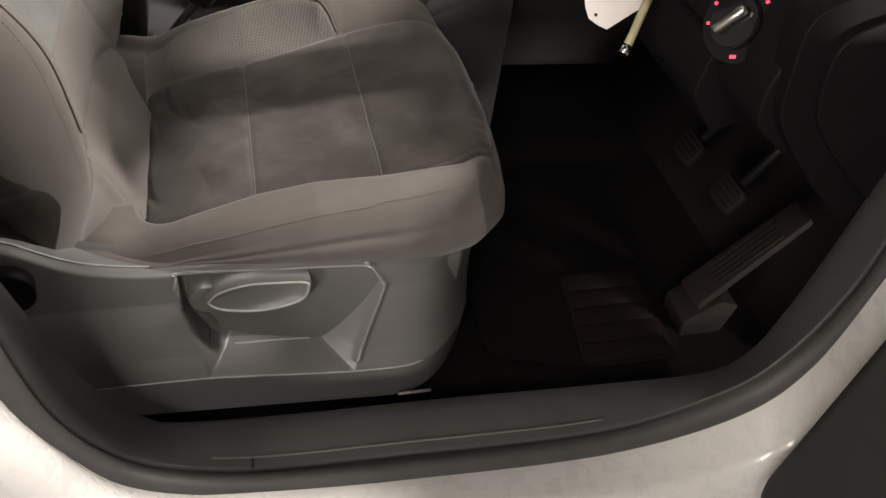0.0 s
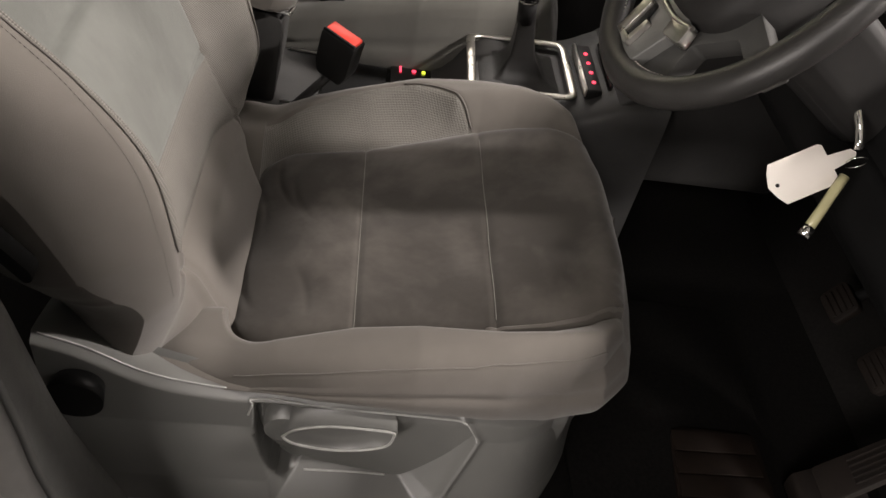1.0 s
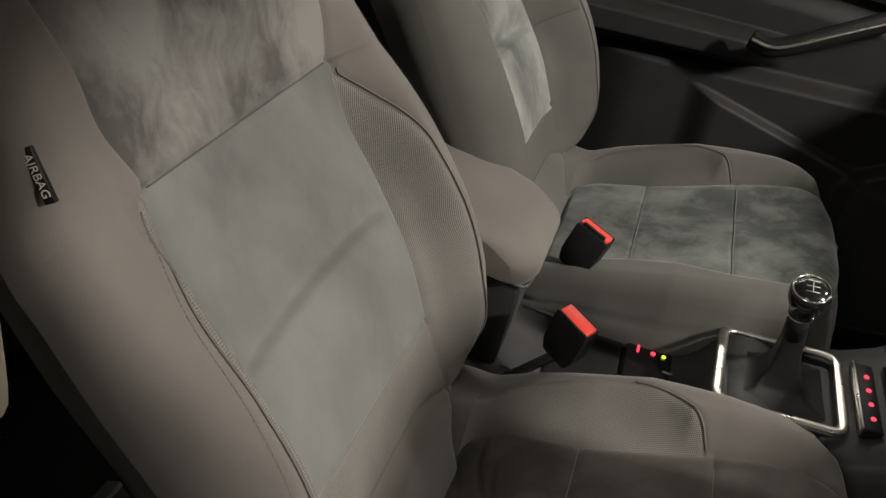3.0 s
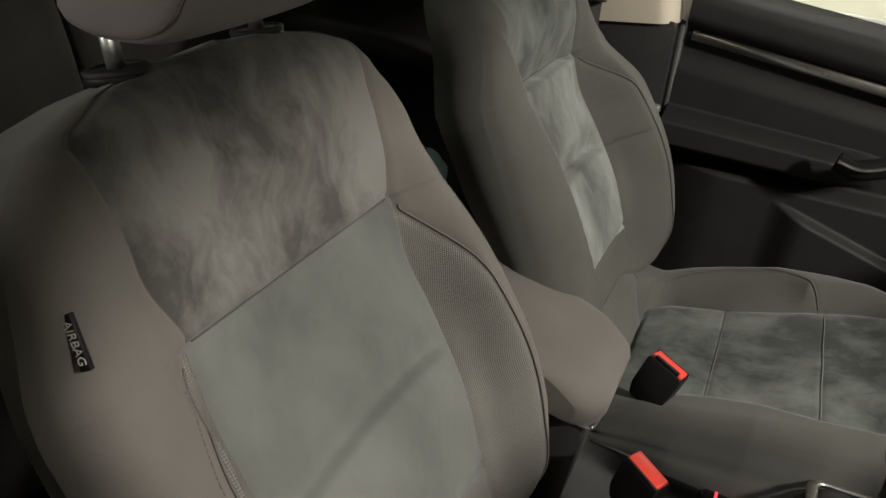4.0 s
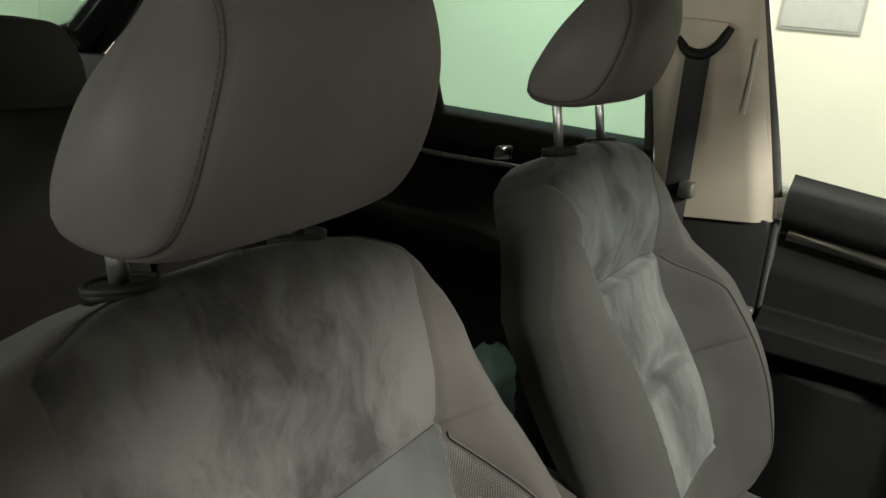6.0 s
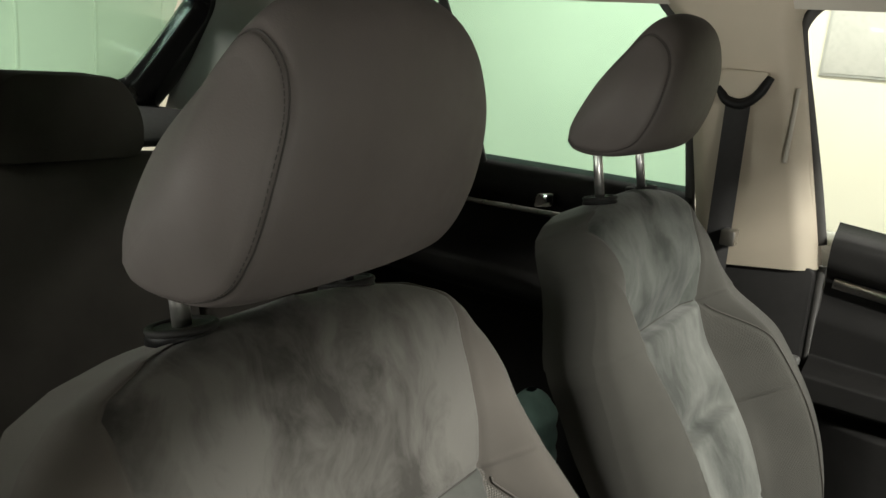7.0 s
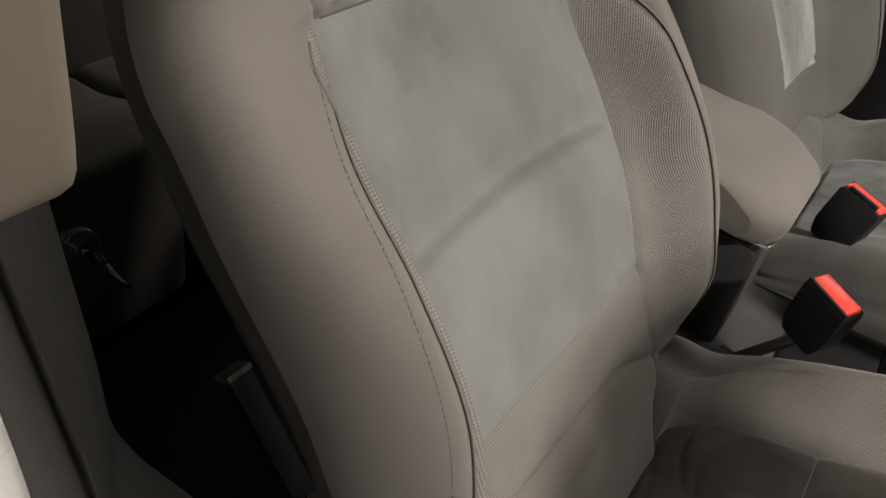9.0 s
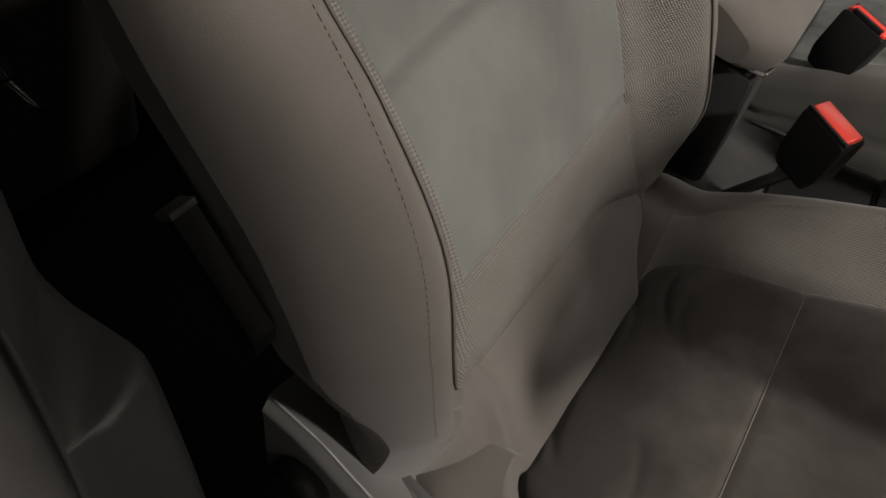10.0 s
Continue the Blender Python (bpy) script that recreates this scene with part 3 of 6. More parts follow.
                out = 0.002 * math.sin(t * math.pi) - 0.05 * t ** 1.5
            elif sgn < 0:
                depth = t * np.interp(s, [-0.06, 0.1, 0.2, 0.3, 0.4, 0.5, 0.58, 0.64, 0.69, 0.727], [0.08, 0.075, 0.06, 0.06, 0.076, 0.084, 0.095, 0.088, 0.076, 0.08])
                out = 0.002 * math.sin(t * math.pi) - 0.026 * t ** 2
            strip.append(e - depth[:, None] * OUT + (sgn * out * np.clip((0.727 - s) / 0.1, 0, 1))[:, None] * np.array([0, 1, 0]))
        G = np.stack(strip, 1)
        if sgn < 0 and driver:
            low = [G[0] - UP * d + np.array([0, 0.25 * d, 0]) for d in np.linspace(0.16, 0.012, 8)]
            G = np.concatenate([np.array(low), G])
        part("back_flank", grid_mesh("back_flank", G, None, None, flip=sgn > 0), cloth, seat)
        if sgn < 0:
            left = G[-len(s):, -1]
        else:
            right = G[:, -1]
    rear = np.stack([left + (right - left) * k / 12 - OUT * 0.02 * math.sin(math.pi * k / 12) for k in range(13)], 1)
    part("back_shell", grid_mesh("back_shell", rear, flip=True), PLASTIC_SOFT, seat, "black plastic seat back shell")

    # piping beside the woven strips, seam threads
    for sgn in (-1, 1) if driver else (1,):
        ss = np.linspace(BAND + (0.004 if sgn > 0 else 0.06), TOP_SEAM - 0.012, 70)
        ww = back_pipe(ss, sgn, off) + sgn * 0.002
        ss = bent(ss, ww)
        pts = BASE + ss[:, None] * UP + (back_depth(ss, ww, off) + 0.0015)[:, None] * OUT + ww[:, None] * np.array([0, 1, 0]) + shift
        part("piping", tube(pts, 0.0012, 6), PIPING, seat)
    ww = np.linspace(-0.155, 0.155, 50) + off
    ss = np.full(50, TOP_SEAM)
    pts = BASE + ss[:, None] * UP + (back_depth(ss, ww, off) + 0.0005)[:, None] * OUT + ww[:, None] * np.array([0, 1, 0]) + shift
    part("seam", tube(pts, 0.0009, 5), THREAD, seat)
    # a row of stitches along each of the driver's bolsters
    for sgn, lo, hi in ((1, 0.14, 0.56), (-1, 0.13, 0.5)) if driver else ():
        ss = np.linspace(lo, hi, 80)
        ww = back_half(ss, 1) - 0.016 if sgn > 0 else back_pipe(ss, -1, off) - 0.011
        pts = BASE + ss[:, None] * UP + (back_depth(ss, ww, off) + 0.0005)[:, None] * OUT + ww[:, None] * np.array([0, 1, 0]) + shift
        part("stitching", stitch_row(pts, (0.7, sgn * 0.6, 0.3), 0.0022, 0.002, 0.0004), SEAM_THREAD, seat)

    # cushion
    x = np.unique(np.concatenate([np.linspace(-0.15, 0.08, 90), np.linspace(0.08, 0.35, 70), np.linspace(0.35, 0.417, 36), [INSERT_REAR, 0.236, *CROSS]]))
    ins, pipe, edge = cushion_insert(x), cushion_pipe(x), cushion_half(x)
    near_ins = np.minimum(ins + NEAR_WIDER * driver, 0.93 * edge)
    near_pipe = -np.minimum(pipe, near_ins + 0.02) if driver else -pipe
    w = spread([-edge, near_pipe, -near_ins, ins, pipe, edge], [24, 16, 60, 16, 24])
    c1, c2, c3, c4 = np.cumsum([24, 16, 60, 16, 24])[:4]
    ci = np.arange(w.shape[1] - 1)
    mid, lm, rm = (ci >= c2) & (ci < c3), (ci >= c1) & (ci < c2), (ci >= c3) & (ci < c4)
    lb, rb = ci < c1, ci >= c4
    X = np.repeat(x[:, None], w.shape[1], 1)
    lift = 0.0 if driver else 0.012
    P = np.stack([X, w, cushion_height(X, w, driver)], -1) + shift + np.array([0, 0, lift])
    arc = np.concatenate([np.zeros((len(x), 1)), np.cumsum(np.linalg.norm(np.diff(P, axis=1), axis=2), 1)], 1)
    uv = np.stack([arc, X], -1)
    xm = (x[:-1] + x[1:]) / 2
    rows = lambda a, b: ((xm > a) & (xm < b))[:, None]
    for name, a, b in (("cushion_rear_panel", INSERT_REAR, CROSS[0]), ("cushion_middle_panel", CROSS[0], CROSS[1]), ("cushion_front_panel", CROSS[1], 9)):
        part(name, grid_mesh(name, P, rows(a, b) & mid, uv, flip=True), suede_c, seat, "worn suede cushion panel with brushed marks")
    part("woven_cushion_strip", grid_mesh("woven_cushion_strip", P, rows(INSERT_REAR, 0.236) & rm, uv, flip=True), weave, seat, "open woven grey cushion strip")
    for k, m2 in ((lb, lm), (rb, rm)):
        part("cushion_bolster", grid_mesh("cushion_bolster", P, (rows(-9, 9) & k) | (rows(0.236 if k is rb else INSERT_REAR, 9) & m2), uv, flip=True), cloth, seat)
    part("cushion_rear", grid_mesh("cushion_rear", P, rows(-9, INSERT_REAR) & (mid | lm | rm), uv, flip=True), cloth, seat)
    xx = np.linspace(0.13, 0.234, 30)
    ww = cushion_pipe(xx) + 0.002
    part("piping", tube(np.stack([xx, ww, cushion_height(xx, ww) + 0.001 + lift], 1) + shift, 0.0015, 6), PIPING, seat)

    if driver:
        trim = P[np.searchsorted(x, -0.045):-30, 2]
        part("cushion_seam", tube(trim + np.array([0, -0.0002, 0.0004]), 0.001, 6), cloth, seat)
    for xc in CROSS:
        ww = np.linspace(-0.165 - NEAR_WIDER * driver, 0.165, 60)
        zz = cushion_height(np.full(60, xc), ww, driver)
        part("cross_seam", tube(np.stack([np.full(60, xc), ww, zz + lift + (0.0004 if driver else 0.0009)], 1) + shift, 0.0006 if driver else 0.0011, 6), SUEDE_SEAM, seat, "pale raised seam across the cushion")
    # cushion sides and front, falling to the plastic base
    edge_pts = np.concatenate([P[:, 0], P[::-1, -1][1:]])
    n = 16
    skirt = []
    cx = np.array([0.1, yc, 0])
    for k in range(n + 1):
        t = k / n
        q = edge_pts.copy()
        low = np.interp(q[:, 0], [-0.15, 0.0, 0.2, 0.4], [0.566, 0.556, 0.536, 0.51]) + (0 if driver else -0.06)
        q[:, 2] = edge_pts[:, 2] * (1 - t) + low * t
        away = q - cx
        away[:, 2] = 0
        away /= np.linalg.norm(away, axis=1)[:, None]
        bulge = (0.006 + 0.022 * smooth01((edge_pts[:, 0] - 0.3) / 0.1)) * math.sin(t * math.pi) - 0.004 * math.exp(-((t - 0.32) / 0.06) ** 2) - 0.012 * t ** 4
        q += away * bulge[:, None]
        skirt.append(q)
    part("cushion_skirt", grid_mesh("cushion_skirt", np.stack(skirt, 1)), cloth, seat)

    # plastic base round the cushion's foot
    base_pts = skirt[-1]
    rings = []
    for k, (out, fall) in enumerate(((-0.004, 0.006), (0.003, -0.002), (0.004, -0.02), (0.002, -0.08), (-0.004, -0.16), (-0.02, -0.215))):
        away = base_pts - cx
        away[:, 2] = 0
        away /= np.linalg.norm(away, axis=1)[:, None]
        q = base_pts + away * out
        q[:, 2] = base_pts[:, 2] + fall
        rings.append(q)
    part("seat_base", grid_mesh("seat_base", np.stack(rings, 1)), PLASTIC_SEAT, seat, "grey plastic seat base")
    for sx in (-0.1, 0.27):
        for sy in (-0.2, 0.2):
            part("rail_foot", box(sx - 0.03, sx + 0.03, yc + sy - 0.02, yc + sy + 0.02, 0.27, 0.34 + dz, 0.004), PLASTIC_DARK, seat)
    return seat


def side_panel(yc, seat):
    """Outer plastic panel of the driver's seat with its recess."""
    xs, zs = np.linspace(-0.24, 0.392, 300), np.linspace(0, 1, 150)
    top = interp(xs, [-0.25, -0.198, -0.137, -0.068, -0.018, 0.1, 0.22, 0.345, 0.392], [0.628, 0.607, 0.573, 0.557, 0.554, 0.557, 0.549, 0.528, 0.516])
    bottom = np.interp(xs, [-0.25, -0.14, 0.26, 0.392], [0.42, 0.318, 0.29, 0.3])
    X = np.repeat(xs[:, None], len(zs), 1)
    Z = bottom[:, None] + (top - bottom)[:, None] * zs[None, :]

    def crest_at(x):
        return np.interp(x, xs, top)

    Y = panel_depth(X, Z, crest_at(X), yc)
    part("side_panel", grid_mesh("side_panel", np.stack([X, Y, Z], -1), flip=False), PLASTIC_SEAT, seat, "grained grey plastic side panel")
    # pale tubes paint the highlights that rounded panel edges catch
    for line in ([(-0.026, 0.522), (-0.021, 0.54), (-0.014, 0.5472), (0.1, 0.5442), (0.205, 0.5395), (0.222, 0.533), (0.2385, 0.502)], [(0.04, 0.4005), (0.09, 0.396), (0.142, 0.3905)], [(x, float(panel_fold(x))) for x in (-0.165, -0.08, 0.0, 0.05, 0.1, 0.15, 0.2, 0.25, 0.3)]):
        c = catmull([(a, b, 0) for a, b in line], 14)
        e = np.stack([c[:, 0], panel_depth(c[:, 0], c[:, 1], crest_at(c[:, 0]), yc) + 0.0002, c[:, 1]], 1)
        part("edge_highlight", tube(e, 0.0014, 6), HIGHLIGHT_AND_MARK, seat, "highlight painted along the edge of the plastic panel")
    # the same painted highlight along the panel's rear crest
    rx = np.linspace(-0.235, -0.05, 30)
    rz = crest_at(rx) - 0.001
    part("edge_highlight", tube(np.stack([rx, panel_depth(rx, rz, crest_at(rx), yc) - 0.0002, rz], 1), 0.0012, 6), HIGHLIGHT_AND_MARK, seat, "highlight painted along the edge of the plastic panel")
    lip_y = panel_depth(xs, top, top, yc)
    shelf = np.stack([np.stack([xs, lip_y + k * 0.02, top + 0.002 * math.sin(k * 0.8) - 0.006 * k], 1) for k in range(5)], 1)
    part("panel_lip", grid_mesh("panel_lip", shelf, flip=True), PLASTIC_SEAT, seat)
    seat_lever(yc, seat)


def panel_fold(x):
    """Height of the fold along the foot of the outer seat panel."""
    return 0.3885 - 0.024 * smooth01((np.asarray(x) + 0.05) / 0.3)


def panel_depth(X, Z, crest, yc):
    """Place across the car of the outer seat panel at (X, Z)."""
    fold = panel_fold(X)
    flare = np.interp(Z + (0.388 - fold) * smooth01((0.5 - Z) / 0.1), [0.28, 0.37, 0.388, 0.42, 0.5, 0.6], [0.045, 0.0495, 0.0505, 0.036, 0.013, 0.004])
    roof = 0.5465 - 0.03 * X
    left, left_wide = -0.02 + (0.53 - Z) * 0.18, 0.016 + (0.53 - Z) * 0.12
    right, right_wide = 0.24 - np.maximum(0, 0.505 - Z) * 0.286 - np.maximum(0, Z - 0.505) * 0.6, 0.02 + (0.53 - Z) * 0.22
    q = np.minimum.reduce([(X - left) / left_wide, (right - X) / right_wide, (Z - fold - 0.001) / 0.02, (roof - 0.003 - Z) / 0.007])
    rec = 0.044 * np.clip(q, 0, 1)
    rim = 0.004 * np.exp(-(np.where(Z > 0.38, np.abs(right - X) * 0.9, 1) / 0.0045) ** 2)
    rim += 0.0012 * np.exp(-(np.where((X > left) & (X < right), np.abs(roof - Z), 1) / 0.004) ** 2)
    lip = 0.0025 * np.exp(-((crest - Z) / 0.006) ** 2)
    Y = yc - 0.262 - flare + rec - rim - lip + 0.11 * np.clip((X - 0.25) / 0.142, 0, 1) ** 2.6 + 0.012 * smooth01((Z - crest + 0.012) / 0.012)
    # open slot round the root of the lever, running down to a hole in the recess
    slot = np.full(np.shape(Y), 1.0)
    way = [(-0.0155, 0.541), (-0.0165, 0.515), (-0.0135, 0.488), (-0.005, 0.462), (0.006, 0.44), (0.016, 0.424), (0.026, 0.414)]
    for (ax, az), (bx, bz), wide in zip(way[:-1], way[1:], (0.003, 0.004, 0.0055, 0.006, 0.0065, 0.0085)):
        t = np.clip(((X - ax) * (bx - ax) + (Z - az) * (bz - az)) / ((bx - ax) ** 2 + (bz - az) ** 2), 0, 1)
        slot = np.minimum(slot, np.hypot(X - ax - t * (bx - ax), Z - az - t * (bz - az)) - wide)
    return Y + 0.07 * smooth01(-slot / 0.003)


def seat_lever(yc, seat):
    # height lever lying in the recess: a round root and a fat oval grip with a raised rim
    c = catmull([(0.011, 0.515, 0), (0.027, 0.532, 0), (0.063, 0.543, 0), (0.105, 0.5425, 0), (0.136, 0.539, 0), (0.14, 0.529, 0),
                 (0.133, 0.508, 0), (0.104, 0.495, 0), (0.069, 0.491, 0), (0.034, 0.497, 0), (0.018, 0.505, 0), (0.011, 0.515, 0)], 7)[:, :2]
    mid = np.array([0.076, 0.517])
    rings = []
    for k, y in ((0.98, -0.24), (1.0, -0.276), (0.985, -0.2835), (0.95, -0.285), (0.9, -0.2835), (0.78, -0.279), (0.55, -0.2755), (0.25, -0.275), (0.01, -0.2755)):
        q = mid + (c - mid) * k
        rings.append(np.stack([q[:, 0], np.full(len(q), yc - 0.008 + y + 0.008 * (k < 0.99)) - 0.008, q[:, 1]], 1))
    lever = part("height_lever", grid_mesh("height_lever", np.stack(rings, 0), flip=True), PLASTIC_SEAT, seat, "grey plastic seat height lever")
    # the pale tube paints a highlight round the raised rim
    part("lever_rim", tube(rings[3][:-1], 0.0017, 6, closed=True), HIGHLIGHT_AND_MARK, lever, "raised rim of the lever with a painted highlight")
    part("lever_root", rod((0.014, yc - 0.22, 0.503), (0.014, yc - 0.279, 0.505), 0.027, 0.022, 28), PLASTIC_SEAT, lever)
    part("rail_end", box(0.262, 0.312, yc - 0.333, yc - 0.328, 0.322, 0.3255, 0.0012), SATIN, seat, "bright metal seat rail end")


def headrest(yc, lift, seat_dz, dx=0.0, twist=0.0):
    """Wedge-shaped pad, narrower in front and at the top, with a stitched seam round each cheek."""
    h = empty("headrest", (-0.36, yc, 1.25 + lift))
    prof = [(-0.428, 1.236), (-0.425, 1.262), (-0.405, 1.305), (-0.38, 1.355), (-0.352, 1.4), (-0.325, 1.424), (-0.3, 1.424), (-0.28, 1.405),
            (-0.271, 1.37), (-0.272, 1.33), (-0.28, 1.29), (-0.295, 1.256), (-0.315, 1.238), (-0.35, 1.226), (-0.39, 1.222), (-0.417, 1.226)]
    loop = catmull([(a, b, 0) for a, b in prof + prof[:1]], 6)[:-1, :2]
    c = loop.mean(0)
    half, edge, seam_at = 0.135, 0.045, 0.1265
    ys = np.concatenate([np.linspace(-half, -0.1, 30), np.linspace(-0.1, 0.1, 22)[1:-1], np.linspace(0.1, half, 30)])

    def ring_at(y, proud=0.0):
        e = np.clip((half - abs(y)) / edge, 0, 1)
        sc = 0.8 + 0.2 * math.sqrt(max(0, 1 - (1 - e) ** 2.2))
        pts = c + (loop - c) * (sc + proud / 0.09 - groove(abs(abs(y) - seam_at), 0.0026, 0.0022) / 0.09)
        return place(np.stack([pts[:, 0], np.full(len(pts), y), pts[:, 1]], 1))

    def place(p):
        fore = np.clip((p[..., 0] + 0.43) / 0.155, 0, 1)
        high = smooth01((p[..., 2] - 1.285) / 0.16)
        q = p.copy()
        q[..., 1] = p[..., 1] * (1 - 0.04 * fore) * (1 - 0.13 * high)
        q[..., 0] = p[..., 0] - 0.02 * np.abs(p[..., 1] / half) ** 2.2 * np.clip((p[..., 0] + 0.36) / 0.06, 0, 1)
        q[..., 2] = p[..., 2] - 0.028 * np.abs(p[..., 1] / half) ** 2.6 * smooth01((p[..., 2] - 1.3) / 0.12)
        q[..., 0] -= q[..., 1] * math.tan(radians(twist))
        return q + np.array([dx, yc, lift])

    G = np.array([ring_at(y) for y in ys])
    part("pad", grid_mesh("pad", np.concatenate([G, G[:, :1]], 1), flip=True), HEADCLOTH, h, "grey-brown headrest pad with rolled cheeks")
    for sgn in (-1, 1):
        flat = c + (loop - c) * 0.8
        caps = []
        for k in np.linspace(1, 0.0, 12):
            q = c + (flat - c) * k
            caps.append(place(np.stack([q[:, 0], np.full(len(q), sgn * (half + 0.012 * (1 - k * k))), q[:, 1]], 1)))
        caps = np.array(caps)
        part("cheek", grid_mesh("cheek", np.concatenate([caps, caps[:, :1]], 1), flip=sgn < 0), HEADCLOTH, h)
        seam = ring_at(sgn * seam_at, 0.001)
        part("cheek_seam", tube(seam, 0.0006, 5, closed=True), THREAD, h, "dark seam round the cheek")
        row = np.roll(ring_at(sgn * (seam_at + 0.003), 0.0003), -36, 0)[:66]
        part("stitching", stitch_row(row, (0.5, sgn * 0.8, 0), 0.0022, 0.0018, 0.0004), THREAD, h)
    for w in (-0.085, 0.085):
        foot = BASE + 0.724 * UP - 0.01 * OUT + np.array([0, yc + w, seat_dz])
        axis = np.array([-0.2, 0, 0.98])
        part("post", rod(tuple(foot), tuple(foot + axis * (0.06 + lift)), 0.0068), POST, h, "chrome headrest post")
        part("collar", rod(tuple(foot - axis * 0.005), tuple(foot + axis * 0.004), 0.026, 0.0235, 32), PLASTIC_DARK, h, "black plastic post collar")
        e1, e2 = np.array([0.98, 0, 0.2]), np.array([0, 1, 0])
        part("collar_rim", tube([foot + axis * 0.003 + 0.0225 * (e1 * math.cos(t) + e2 * math.sin(t)) for t in np.linspace(0, 2 * math.pi, 33)[:-1]], 0.003, 8, closed=True), PLASTIC_SOFT, h)
    return h


def airbag_tag(seat, yc):
    s0, s1 = np.array([0.594, -0.234]), np.array([0.554, -0.24])
    mid = (s0 + s1) / 2
    d = float(back_depth(np.array([mid[0]]), np.array([mid[1]]), 0.018)[0]) + 0.004
    c = Vector(BASE + mid[0] * UP + d * OUT + np.array([0, yc + mid[1], 0]))
    e1 = Vector(-UP + np.array([0, -0.12, 0])).normalized()
    n = Vector(OUT + np.array([0, -3.6, 0])).normalized()
    n = (n - e1 * n.dot(e1)).normalized()
    e2 = n.cross(e1)
    m = Matrix((e1, e2, n)).transposed().to_4x4()
    m.translation = c
    tag = part("airbag_label", move(box(-0.0195, 0.0195, -0.0042, 0.0042, -0.004, 0.0008, 0.001), m), PLASTIC_DARK, seat, "small black woven tag reading AIRBAG")
    cu = bpy.data.curves.new("lettering", "FONT")
    cu.body, cu.size, cu.align_x, cu.align_y, cu.extrude = "AIRBAG", 0.0088, "CENTER", "CENTER", 0.0002
    tmp = bpy.data.objects.new("lettering", cu)
    me = bpy.data.meshes.new_from_object(tmp)
    bpy.data.objects.remove(tmp)
    me.transform(m @ Matrix.Translation((0, 0, 0.0012)))
    part("lettering", me, LABEL, tag, "pale embroidered lettering")


DRIVER_Y, PASS_Y = 0.008, 0.728
driver_seat = tagged(front_seat(DRIVER_Y, 0.0, True), "grey fabric and suede driver's car seat on a plastic base", "car seat", "front seats")
side_panel(DRIVER_Y, driver_seat)
airbag_tag(driver_seat, DRIVER_Y)
tagged(front_seat(PASS_Y, 0.018, False), "front passenger car seat in grey fabric with worn suede panels", "car seat", "front seats")
tagged(headrest(DRIVER_Y - 0.002, -0.003, 0.0, 0.0, 5), "grey-brown headrest low on the driver's seat, stitched cheeks", "headrest", "headrests")
tagged(headrest(PASS_Y, 0.045, 0.018, -0.032, 1), "grey-brown headrest raised on chrome posts over the passenger seat", "headrest", "headrests")


# ---- workshop round the car ----
def wall(name, bm, material=WALLPAINT, label="", category="wall"):
    return tagged(part(name, bm, material), label, category, "", "structure")


GROUND = -0.12
wall("floor", box(-6, 6, -4.6, 4.6, GROUND - 0.1, GROUND, 0), CONCRETE, "grey concrete workshop floor", "floor")
wall("wall_north", box(-6, 6, 4.4, 4.6, GROUND, 2.9, 0), WALLPAINT, "cream painted workshop wall beside the car")
wall("wall_south", box(-6, 6, -4.6, -4.4, GROUND, 2.9, 0), DARKWALL, "dark painted workshop wall behind the open door")
west = wall("wall_west", box(-6, -5.8, -4.4, 4.4, GROUND, 2.9, 0), WALLPAINT, "pale ribbed workshop wall behind the car")
wall("wall_east", box(5.8, 6, -4.4, 4.4, GROUND, 2.9, 0), DARKWALL, "dark painted workshop wall ahead of the car")
# the ceiling is out of view; its dark colour is chosen to lower the fill
wall("ceiling", box(-6, 6, -4.6, 4.6, 2.9, 3.0, 0), DARKWALL, "workshop ceiling out of view, dark grey to cut bounced light", "ceiling")
for k in range(14):
    part("rib", box(-5.8, -5.79, -4.2 + 0.62 * k, -4.175 + 0.62 * k, GROUND, 2.85, 0.003), WALLPAINT, west)


board = tagged(part("wall_panel", box(-0.73, -0.31, 4.385, 4.4, 1.47, 1.9, 0.003), CONCRETE_PALE), "pale grey panel fixed to the cream workshop wall", "wall panel")
part("panel_face", box(-0.715, -0.325, 4.38, 4.386, 1.485, 1.885, 0.002), PAINT, board)


def shell(name, bm, material, label, category):
    return tagged(part(name, bm, material), label, category, "", "structure")


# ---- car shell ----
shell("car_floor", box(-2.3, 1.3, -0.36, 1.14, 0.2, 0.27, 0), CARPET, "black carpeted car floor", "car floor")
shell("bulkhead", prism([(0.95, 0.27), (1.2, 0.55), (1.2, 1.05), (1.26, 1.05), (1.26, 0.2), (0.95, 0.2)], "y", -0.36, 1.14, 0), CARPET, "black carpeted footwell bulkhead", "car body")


def sweep_y(name, profile, xs):
    """A skin from a (y, z) profile carried along x."""
    return grid_mesh(name, np.array([[(x, y, z) for y, z in profile] for x in xs]))


roof_profile = [(-0.34, 1.5), (-0.33, 1.545), (-0.3, 1.58), (-0.2, 1.605), (0.0, 1.62), (0.37, 1.63), (0.75, 1.62), (0.95, 1.605), (1.06, 1.58), (1.1, 1.55), (1.115, 1.52)]
shell("headliner", sweep_y("headliner", roof_profile, np.linspace(-2.1, 0.52, 12)), HEADLINER, "pale fabric car headliner", "headliner")
shell("roof", sweep_y("roof", [(y * 1.04 - 0.016, z + 0.05) for y, z in roof_profile], np.linspace(-2.15, 0.55, 12)), PAINT, "white car roof panel", "car roof")


